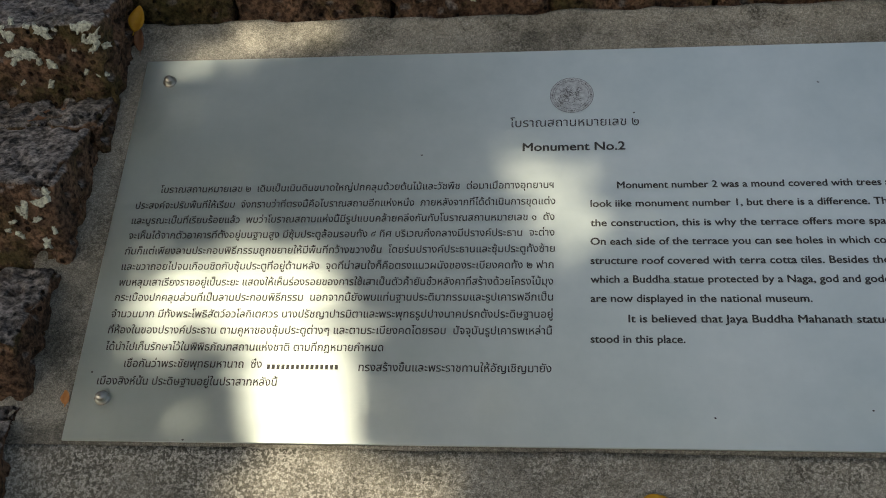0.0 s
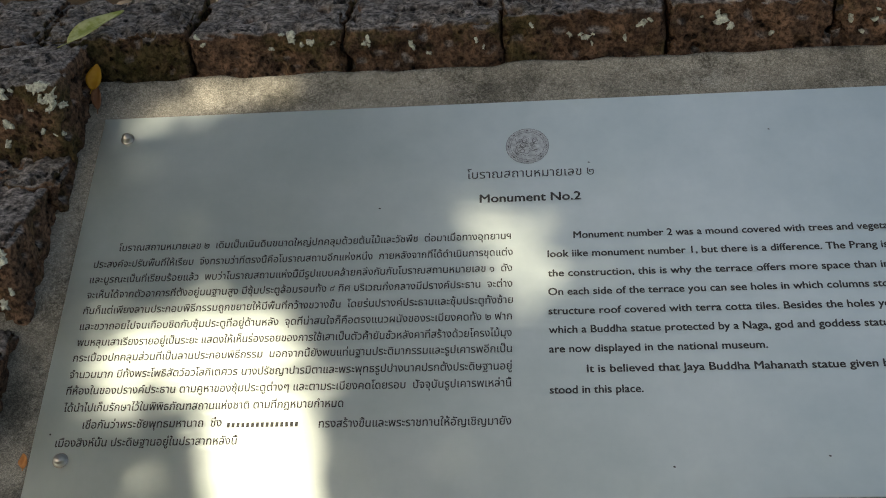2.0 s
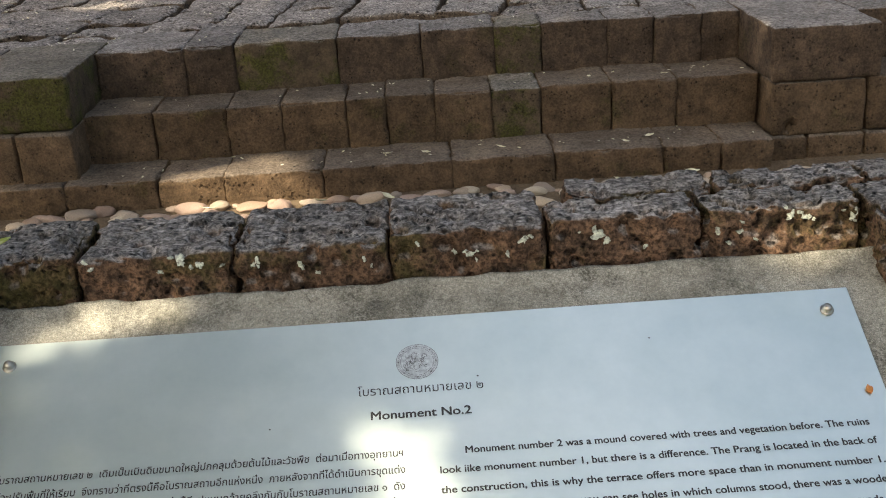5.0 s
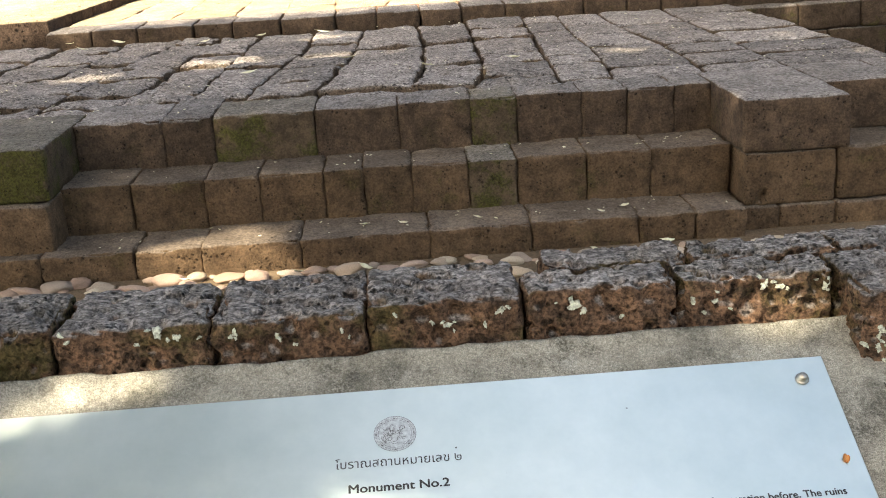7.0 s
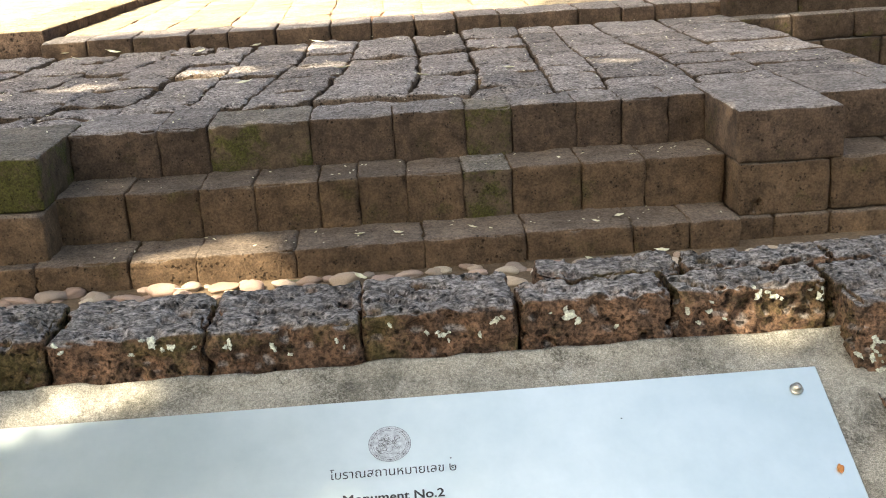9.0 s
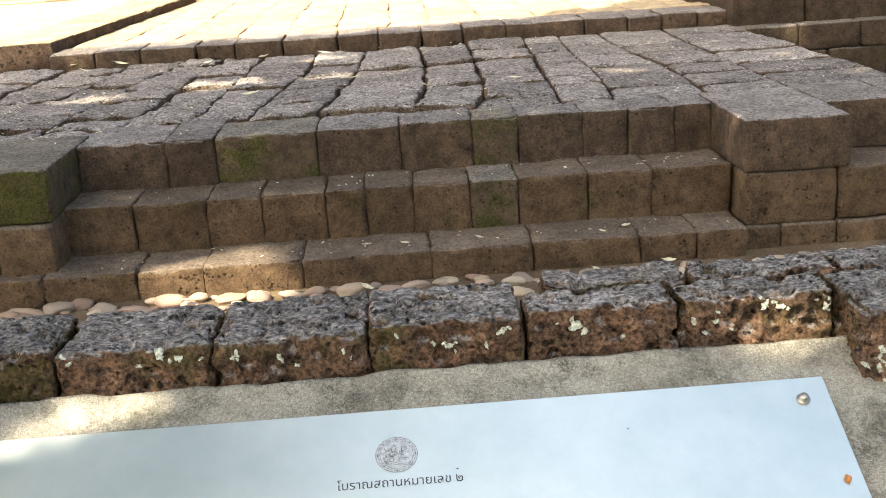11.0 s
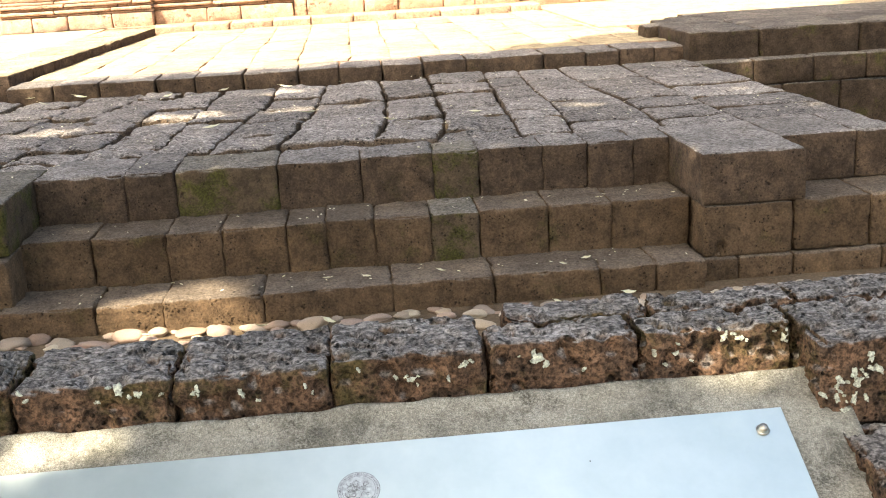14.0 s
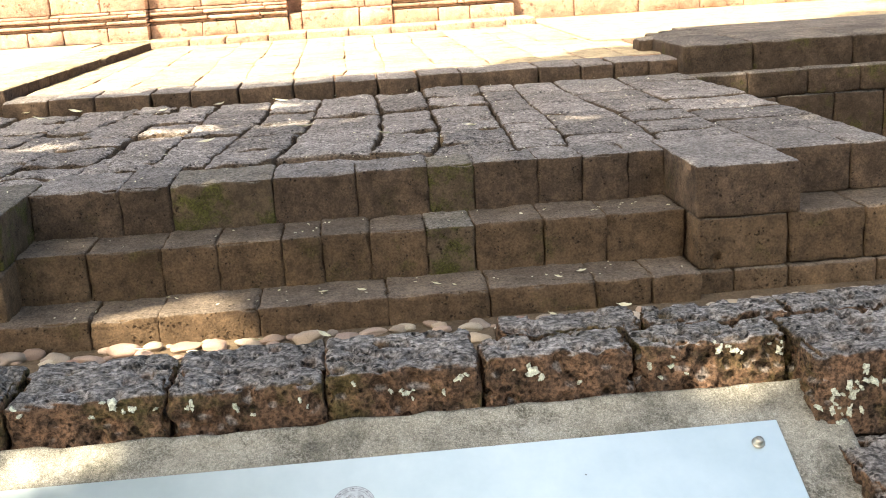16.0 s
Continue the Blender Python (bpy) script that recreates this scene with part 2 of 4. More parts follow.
def mesh_of(name, verts, faces, material, smooth=True):
    me = bpy.data.meshes.new(name)
    me.from_pydata([tuple(v) for v in verts], [], faces)
    me.materials.append(material)
    if smooth:
        me.polygons.foreach_set("use_smooth", [True] * len(me.polygons))
    me.update()
    return me


def axis_cuts(half, r, step):
    """Cuts along one side of a block: close at the rounded ends, even between."""
    inner = max(half - r, half * 0.4)
    n = max(1, int(round(2 * inner / step)))
    mid = np.linspace(-inner, inner, n + 1)
    return np.concatenate([[-half, -half + (half - inner) * 0.4], mid, [half - (half - inner) * 0.4, half]])


def block_arrays(size, r, step, rough, seed, pits=(0, 0.0, 0.0, 0.0), skew=0.0):
    """Points and faces of a worn stone block, centred at the origin. pits: how many, least and greatest radius, depth by radius."""
    half = np.array(size) / 2
    cuts = [axis_cuts(h, r, step) for h in half]
    index, verts, faces = {}, [], []

    def at(i, j, k):
        key = (i, j, k)
        if key not in index:
            index[key] = len(verts)
            verts.append((cuts[0][i], cuts[1][j], cuts[2][k]))
        return index[key]

    n = [len(c) - 1 for c in cuts]
    for a, b, c in ((0, 1, 2), (1, 2, 0), (2, 0, 1)):
        for side in (0, n[c]):
            for i in range(n[a]):
                for j in range(n[b]):
                    quad = []
                    for di, dj in ((0, 0), (1, 0), (1, 1), (0, 1)):
                        ijk = [0, 0, 0]
                        ijk[a], ijk[b], ijk[c] = i + di, j + dj, side
                        quad.append(at(*ijk))
                    faces.append(quad if side else quad[::-1])
    p = np.array(verts)
    rng = np.random.RandomState(seed)
    rr = np.minimum(r, half * 0.6)
    q = np.clip(p, -(half - rr), half - rr)
    d = p - q
    length = np.linalg.norm(d, axis=1, keepdims=True)
    normal = d / np.maximum(length, 1e-9)
    p = q + normal * rr
    shift = rng.rand(3) * 50
    p = p + normal * (rough * (0.6 * field(p + shift, 9.0, seed) + 0.5 * field(p + shift, 26.0, seed + 1) + 0.45 * field(p + shift, 70.0, seed + 2)))[:, None]
    edge = (np.abs(d) > rr * 0.25).sum(1) >= 2
    p = p - normal * (edge * rough * 1.6 * np.maximum(0, field(p + shift, 22.0, seed + 3)))[:, None]
    count, small, large, deep = pits
    for _ in range(count):
        c = p[rng.randint(len(p))]
        rad = small + (large - small) * rng.rand() ** 2.2
        off = p - c
        off = off * (1 + 0.5 * rng.randn(3).clip(-1, 1) * 0.5)
        dist = np.linalg.norm(off, axis=1)
        p = p - normal * (rad * deep * np.clip(1 - (dist / rad) ** 2, 0, 1) ** 0.6)[:, None]
    if skew:
        p = p * (1 + skew * np.stack([field(p[:, [1, 2, 0]] + shift, 3.0, seed + 4)] * 3, 1))
    return p, faces


def part(name, me, parent, m=None, label=""):
    ob = new(name, me)
    ob.parent = parent
    if m is not None:
        ob.matrix_basis = m
    if label:
        ob["label"] = label
    return ob


def thing(name, label, category, group="", kind="", me=None, m=None):
    ob = new(name, me)
    if m is not None:
        ob.matrix_world = m
    return tagged(ob, label, category, group, kind)


def stone(parent, lo, hi, material, seed, r=0.012, step=0.05, rough=0.004, pits=(0, 0, 0, 0), turn=0.0, name="stone_block", lean=0.0):
    """One block of stone between two corners, as a part of parent (whose own pose is the origin)."""
    lo, hi = np.array(lo, float), np.array(hi, float)
    p, f = block_arrays(hi - lo, r, step, rough, seed, pits)
    c = (lo + hi) / 2
    return part(name, mesh_of(name, p, f, material), parent, pose(*c, lean, 0, turn))


def slab_mesh(name, corners, z0, z1, material, seed=0, r=0.012, rough=0.003, divide=3):
    """A paving stone from four corners in plan, its upper edges rounded and uneven."""
    a, b, c, d = [np.array(v, float) for v in corners]
    u = np.linspace(0, 1, divide + 1)
    mid = (a + b + c + d) / 4
    rings = []
    edge = [a + (b - a) * t for t in u[:-1]] + [b + (c - b) * t for t in u[:-1]] + [c + (d - c) * t for t in u[:-1]] + [d + (a - d) * t for t in u[:-1]]
    edge = np.array(edge)
    e3 = np.c_[edge, np.zeros(len(edge))]
    edge = edge + np.stack([field(e3, 14.0, seed), field(e3, 14.0, seed + 7)], 1) * rough * 2.2
    inward = mid - edge
    inward = inward / np.linalg.norm(inward, axis=1, keepdims=True)
    for k, (inset, z) in enumerate(((0, z0), (0, z1 - r), (r * 0.3, z1 - r * 0.3), (r, z1))):
        ring = np.c_[edge + inward * inset, np.full(len(edge), z)]
        if k:
            ring[:, 2] += field(ring * [1, 1, 0], 9.0, seed + 3) * rough
        rings.append(ring)
    for s in (0.6, 0.25):
        ring = np.c_[mid + (rings[3][:, :2] - mid) * s, np.full(len(edge), z1)]
        ring[:, 2] += field(ring * [1, 1, 0], 9.0, seed + 3) * rough * 1.5
        rings.append(ring)
    n = len(edge)
    verts = np.concatenate(rings + [np.array([[*mid, z1]])])
    faces = [(k * n + i, k * n + (i + 1) % n, (k + 1) * n + (i + 1) % n, (k + 1) * n + i) for k in range(5) for i in range(n)]
    faces += [(5 * n + i, 5 * n + (i + 1) % n, 6 * n) for i in range(n)]
    return mesh_of(name, verts, faces, material)


def box_mesh(name, lo, hi, material):
    x0, y0, z0 = lo
    x1, y1, z1 = hi
    v = [(x0, y0, z0), (x1, y0, z0), (x1, y1, z0), (x0, y1, z0), (x0, y0, z1), (x1, y0, z1), (x1, y1, z1), (x0, y1, z1)]
    f = [(3, 2, 1, 0), (4, 5, 6, 7), (0, 1, 5, 4), (1, 2, 6, 5), (2, 3, 7, 6), (3, 0, 4, 7)]
    return mesh_of(name, v, f, material, False)


# ---- ground ----
GROUND_Z = 0.055


def build_ground():
    """One sheet out to the horizon, finer and uneven near the monument."""
    cuts = np.concatenate([[-2500, -400, -60, -15], np.arange(-6, 12.01, 0.5), [20, 60, 400, 2500]])
    v = np.array([(x, y, GROUND_Z) for y in cuts for x in cuts])
    near = np.abs(v).max(1) < 20
    v[:, 2] += near * 0.012 * field(v, 0.9, 5) - 0.006
    n = len(cuts)
    f = [(j * n + i, j * n + i + 1, (j + 1) * n + i + 1, (j + 1) * n + i) for j in range(n - 1) for i in range(n - 1)]
    thing("ground", "bare sandy brown soil round the ruin", "ground", kind="structure", me=mesh_of("ground", v, f, M_GROUND))


build_ground()

# ---- the sign's plinth ----
SLOPE = 0.503
TILT = math.degrees(math.atan(SLOPE))


def on_slope(x, y, lift=0.0):
    """A pose on the concrete's sloping face, with its z across it."""
    up = Vector((0, -SLOPE, 1)).normalized()
    return Matrix.Translation(Vector((x, y, 0.437 + SLOPE * y)) + up * lift) @ pose(0, 0, 0, TILT)


def build_plinth():
    plinth = thing("sign_plinth", "sloping grey weathered concrete base under the steel plaque", "plinth")
    for name, y0, y1, ny in (("slab", -0.4905, 0.16, 120), ("apron", -0.74, -0.4925, 28)):
        part(name, plinth_mesh(name, y0, y1, ny), plinth)


def plinth_mesh(name, y0, y1, ny):
    x0, x1, nx = -0.735, 0.745, 150
    xs, ys = np.linspace(x0, x1, nx + 1), np.linspace(y0, y1, ny + 1)
    v = np.array([(x, y, 0.437 + SLOPE * y) for y in ys for x in xs])
    v[:, 2] += 0.0016 * field(v, 40.0, 3) + 0.003 * field(v, 7.0, 4) - 0.002
    under = (v[:, 0] > -0.61) & (v[:, 0] < 0.62) & (v[:, 1] > -0.47) & (v[:, 1] < 0.03)
    v[under, 2] -= 0.004
    # mortar drawn up against the stones behind it
    crest = 0.0025 * field(v * [1, 0, 0], 12.0, 8)
    v[:, 2] += (0.007 + 0.002 * field(v * [1, 0, 0], 30.0, 9)) * np.clip((v[:, 1] + crest - 0.088) / 0.010, 0, 1) - 0.05 * np.clip((v[:, 1] + crest - 0.106) / 0.008, 0, 1)
    n = nx + 1
    f = [(j * n + i, j * n + i + 1, (j + 1) * n + i + 1, (j + 1) * n + i) for j in range(ny) for i in range(nx)]
    base = len(v)
    ring = [i for i in range(nx + 1)] + [j * n + nx for j in range(1, ny + 1)] + [ny * n + i for i in range(nx - 1, -1, -1)] + [j * n for j in range(ny - 1, 0, -1)]
    foot = np.array([(v[i][0], v[i][1], GROUND_Z - 0.02) for i in ring])
    m = len(ring)
    f += [(ring[k], base + k, base + (k + 1) % m, ring[(k + 1) % m]) for k in range(m)]
    return mesh_of(name, np.concatenate([v, foot]), f, M_APRON if name == "apron" else M_CONCRETE)


build_plinth()

# ---- laterite border round the plinth ----
BORDER = thing("stone_border", "dark pitted laterite blocks edging the sign's concrete base", "border")
PITS = (470, 0.0035, 0.0145, 0.95)


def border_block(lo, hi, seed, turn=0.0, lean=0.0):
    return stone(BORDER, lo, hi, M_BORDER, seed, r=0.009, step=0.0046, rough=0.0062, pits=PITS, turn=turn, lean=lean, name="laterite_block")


def build_border():
    joints = (-1.22, -0.985, -0.755, -0.516, -0.275, -0.038, 0.204, 0.443, 0.687)
    tops = (0.556, 0.560, 0.562, 0.556, 0.556, 0.563, 0.566, 0.565)
    fronts = (0.118, 0.118, 0.12, 0.119, 0.118, 0.121, 0.122, 0.126)
    made = []
    for k, (a, b) in enumerate(zip(joints, joints[1:])):
        back = 0.305 + 0.012 * math.sin(k * 2.3)
        if k < 6:
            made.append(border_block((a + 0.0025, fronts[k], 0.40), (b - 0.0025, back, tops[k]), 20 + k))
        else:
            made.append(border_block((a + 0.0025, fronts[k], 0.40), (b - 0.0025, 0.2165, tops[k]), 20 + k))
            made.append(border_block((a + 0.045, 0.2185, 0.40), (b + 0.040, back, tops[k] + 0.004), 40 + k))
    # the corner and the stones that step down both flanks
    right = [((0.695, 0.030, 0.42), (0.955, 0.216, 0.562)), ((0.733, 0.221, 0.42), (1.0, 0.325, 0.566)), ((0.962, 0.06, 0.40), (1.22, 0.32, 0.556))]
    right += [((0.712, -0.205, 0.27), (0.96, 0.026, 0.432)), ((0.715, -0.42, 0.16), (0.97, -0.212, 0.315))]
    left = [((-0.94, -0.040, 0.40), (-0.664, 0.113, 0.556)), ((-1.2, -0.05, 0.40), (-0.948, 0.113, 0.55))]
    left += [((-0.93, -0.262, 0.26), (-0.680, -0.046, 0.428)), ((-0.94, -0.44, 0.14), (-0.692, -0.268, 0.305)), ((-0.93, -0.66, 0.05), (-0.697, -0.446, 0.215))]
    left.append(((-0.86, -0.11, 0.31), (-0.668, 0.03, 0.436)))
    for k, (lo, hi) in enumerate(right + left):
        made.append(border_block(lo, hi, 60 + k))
    # the core under the stones
    part("core", box_mesh("core", (-1.2, 0.15, 0.0), (1.2, 0.285, 0.45), M_JOINT), BORDER)
    part("core", box_mesh("core", (-0.92, -0.60, 0.0), (-0.72, 0.15, 0.17), M_JOINT), BORDER)
    part("core", box_mesh("core", (0.74, -0.40, 0.0), (0.94, 0.15, 0.25), M_JOINT), BORDER)
    return made


BLOCKS = build_border()


def lichen_mesh(radius, seed):
    """A thin crust with an uneven outline, lying in its own x-y plane."""
    rng = np.random.RandomState(seed)
    n = 17
    a = np.linspace(0, 2 * math.pi, n, endpoint=False) + rng.rand()
    r = radius * rng.uniform(0.5, 1.25, n) * (1 + 0.35 * np.sin(2 * a + 6 * rng.rand()))
    v = []
    for inset, z in ((1.0, -0.004), (0.88, 0.0012), (0.45, 0.0019)):
        v.extend(np.c_[np.cos(a) * r * inset, np.sin(a) * r * inset, z + 0.0005 * rng.randn(n)].tolist())
    v.append([0, 0, 0.0016])
    f = [(q * n + i, q * n + (i + 1) % n, (q + 1) * n + (i + 1) % n, (q + 1) * n + i) for q in range(2) for i in range(n)]
    f += [(2 * n + i, 2 * n + (i + 1) % n, 3 * n) for i in range(n)]
    return mesh_of("lichen", v, f, M_LICHEN, False)


def add_lichen(x, y, z, radius, seed):
    """A crust on the front of the border block nearest to that place, fitted to the worn stone."""
    for ob in BLOCKS:
        c = ob.matrix_basis.translation
        pts = np.empty(len(ob.data.vertices) * 3)
        ob.data.vertices.foreach_get("co", pts)
        pts = pts.reshape(-1, 3) + np.array(c)
        lo, hi = pts.min(0), pts.max(0)
        if lo[0] - 0.004 <= x <= hi[0] + 0.004 and lo[2] <= z <= hi[2] + 0.01 and abs(lo[1] - y) < 0.06:
            near = pts[(np.hypot(pts[:, 0] - x, pts[:, 2] - z) < max(radius, 0.008)) & (pts[:, 1] < lo[1] + 0.03)]
            if len(near) == 0:
                return
            part("lichen", lichen_mesh(radius, seed), ob, Matrix.Translation((x - c[0], np.percentile(near[:, 1], 25) - c[1] - 0.001, z - c[2])) @ pose(0, 0, 0, 90 - 12, 0, 0), "pale green crust of lichen")
            return


LICHENS = [
    (0.281, 0.122, 0.540, 0.013), (-0.354, 0.12, 0.543, 0.011), (-0.326, 0.12, 0.536, 0.009), (-0.238, 0.12, 0.537, 0.007), (-0.172, 0.12, 0.522, 0.006),
    (0.169, 0.12, 0.541, 0.007), (0.086, 0.12, 0.523, 0.007), (0.577, 0.12, 0.548, 0.008), (0.600, 0.12, 0.544, 0.008), (0.674, 0.12, 0.54, 0.009),
    (0.743, 0.03, 0.509, 0.009), (0.783, 0.03, 0.512, 0.010), (0.718, 0.03, 0.472, 0.008), (0.745, 0.03, 0.467, 0.008), (0.722, 0.03, 0.500, 0.009),
    (-0.781, -0.04, 0.514, 0.016), (-0.750, -0.04, 0.546, 0.014), (-0.801, -0.04, 0.543, 0.014), (-0.690, -0.04, 0.551, 0.016), (-0.672, -0.04, 0.535, 0.014),
]


def scatter_lichen():
    rng = np.random.RandomState(8)
    for k, (x, y, z, r) in enumerate(LICHENS):
        add_lichen(x, y, z, r * 0.85, 300 + k)
        for j in range(2):
            a = 6.28 * rng.rand()
            add_lichen(x + 1.5 * r * math.cos(a), y, z + 1.3 * r * math.sin(a), r * (0.25 + 0.3 * rng.rand()), 520 + 3 * k + j)
    for k in range(22):
        add_lichen(-0.5 + 1.18 * rng.rand(), 0.12, 0.505 + 0.045 * rng.rand(), 0.0025 + 0.003 * rng.rand(), 400 + k)
    for k in range(12):
        add_lichen(-0.80 + 0.13 * rng.rand(), -0.04, 0.45 + 0.09 * rng.rand(), 0.003 + 0.006 * rng.rand(), 440 + k)
        add_lichen(-0.76 + 0.075 * rng.rand(), -0.26, 0.33 + 0.09 * rng.rand(), 0.003 + 0.008 * rng.rand(), 460 + k)
        add_lichen(0.70 + 0.13 * rng.rand(), 0.03, 0.45 + 0.09 * rng.rand(), 0.003 + 0.006 * rng.rand(), 480 + k)


scatter_lichen()

# ---- the steel plaque ----
PLATE_X, PLATE_Y0, PLATE_Y1 = 0.6355, -0.4895, 0.0405
PLAQUE = thing("information_plaque", "brushed stainless steel plaque with etched black writing, bolted to concrete", "sign")
PLATE_POSE = on_slope(0, 0, 0.0045)


def build_plate():
    run = math.cos(math.radians(TILT))
    lo, hi = PLATE_Y0 / run, PLATE_Y1 / run
    bm = bmesh.new()
    bmesh.ops.create_cube(bm, size=1.0)
    for v in bm.verts:
        v.co = Vector((v.co.x * 2 * PLATE_X - 0.0005, (lo + hi) / 2 + v.co.y * (hi - lo), v.co.z * 0.003 - 0.0015))
    bmesh.ops.bevel(bm, geom=bm.edges[:], offset=0.0007, segments=1, affect="EDGES")
    me = bpy.data.meshes.new("plate")
    bm.to_mesh(me)
    bm.free()
    me.materials.append(M_STEEL)
    part("plate", me, PLAQUE, PLATE_POSE)


build_plate()


def bolt_mesh():
    """A domed nut on a washer."""
    prof = [(0.0, 0.0), (0.0098, 0.0), (0.0100, 0.0015), (0.0082, 0.0022), (0.0076, 0.0030), (0.0074, 0.0062), (0.0062, 0.0088), (0.0040, 0.0108), (0.0018, 0.0116), (0.0, 0.0118)]
    n = 20
    v = [(0, 0, 0)] + [(r * math.cos(2 * math.pi * i / n), r * math.sin(2 * math.pi * i / n), z) for r, z in prof[1:-1] for i in range(n)] + [(0, 0, prof[-1][1])]
    m = len(prof) - 2
    f = [(0, 1 + (i + 1) % n, 1 + i) for i in range(n)]
    f += [(1 + k * n + i, 1 + k * n + (i + 1) % n, 1 + (k + 1) * n + (i + 1) % n, 1 + (k + 1) * n + i) for k in range(m - 1) for i in range(n)]
    f += [(1 + (m - 1) * n + i, 1 + (m - 1) * n + (i + 1) % n, len(v) - 1) for i in range(n)]
    return mesh_of("bolt", v, f, M_BOLT)


BOLT = bolt_mesh()
for bx, by in ((-0.594, 0.0045), (0.594, 0.0045), (-0.594, -0.4395), (0.594, -0.4395)):
    part("bolt", BOLT, PLAQUE, on_slope(bx, by, 0.0047), "domed steel nut")


def text_mesh(text, size, bold, material, name):
    curve = bpy.data.curves.new(name, "FONT")
    curve.body, curve.size, curve.resolution_u = text, 1.0, 3
    ob = bpy.data.objects.new(name, curve)
    scene.collection.objects.link(ob)
    bpy.context.view_layer.update()
    me = bpy.data.meshes.new_from_object(ob.evaluated_get(bpy.context.evaluated_depsgraph_get()))
    bpy.data.objects.remove(ob)
    bpy.data.curves.remove(curve)
    me.name = name
    me.transform(Matrix.Scale(size, 4))
    if bold:
        # a heavier stroke: the same letters laid twice, a little apart
        v = np.empty(len(me.vertices) * 3)
        me.vertices.foreach_get("co", v)
        v = v.reshape(-1, 3)
        faces = [list(q.vertices) for q in me.polygons]
        n = len(v)
        v = np.concatenate([v, v + (bold, 0, 0.0001), v + (bold / 2, bold * 0.6, 0.0002)])
        me = bpy.data.meshes.new(name)
        me.from_pydata(v.tolist(), [], faces + [[i + n for i in q] for q in faces] + [[i + 2 * n for i in q] for q in faces])
    me.materials.clear()
    me.materials.append(material)
    return me


def write(text, x0, x1, v, size, bold=0.0, material=M_INK, tall=1.0):
    """A line of writing on the plate from x0 to x1; v: how far down from the plate's upper edge, along the slope."""
    me = text_mesh(text, size, bold, material, "text_line")
    co = np.empty(len(me.vertices) * 3)
    me.vertices.foreach_get("co", co)
    co = co.reshape(-1, 3)
    lo, hi = co[:, 0].min(), co[:, 0].max()
    co[:, 0] = (co[:, 0] - lo) * (x1 - x0) / (hi - lo)
    co[:, 1] *= tall
    me.vertices.foreach_set("co", co.ravel())
    me.update()
    top = PLATE_Y1 / math.cos(math.radians(TILT))
    part("text_line", me, PLAQUE, PLATE_POSE @ pose(x0, top - v, 0.0004))


def bar(x0, x1, v, h):
    """A plain bar in place of writing."""
    top = PLATE_Y1 / math.cos(math.radians(TILT))
    part("text_bar", mesh_of("text_bar", [(0, 0, 0), (x1 - x0, 0, 0), (x1 - x0, h, 0), (0, h, 0)], [(0, 1, 2, 3)], M_INK, False), PLAQUE, PLATE_POSE @ pose(x0, top - v, 0.0004))


ENGLISH = [
    (0.0541, 0.596, 0.2354, "Monument number 2 was a mound covered with trees and vegetation before. The ruins"),
    (0.0189, 0.598, 0.2638, "look iike monument number 1, but there is a difference. The Prang is located in the back of"),
    (0.0185, 0.599, 0.2932, "the construction, this is why the terrace offers more space than in monument number 1."),
    (0.0182, 0.600, 0.3210, "On each side of the terrace you can see holes in which columns stood, there was a wooden"),
    (0.0178, 0.600, 0.3491, "structure roof covered with terra cotta tiles. Besides the holes you also can see stands on"),
    (0.0175, 0.600, 0.3760, "which a Buddha statue protected by a Naga, god and goddess statues were found. All statues"),
    (0.0171, 0.287, 0.4031, "are now displayed in the national museum."),
    (0.0632, 0.470, 0.4312, "It is believed that Jaya Buddha Mahanath statue given by King"),
    (0.0164, 0.1312, 0.4589, "stood in this place."),
]
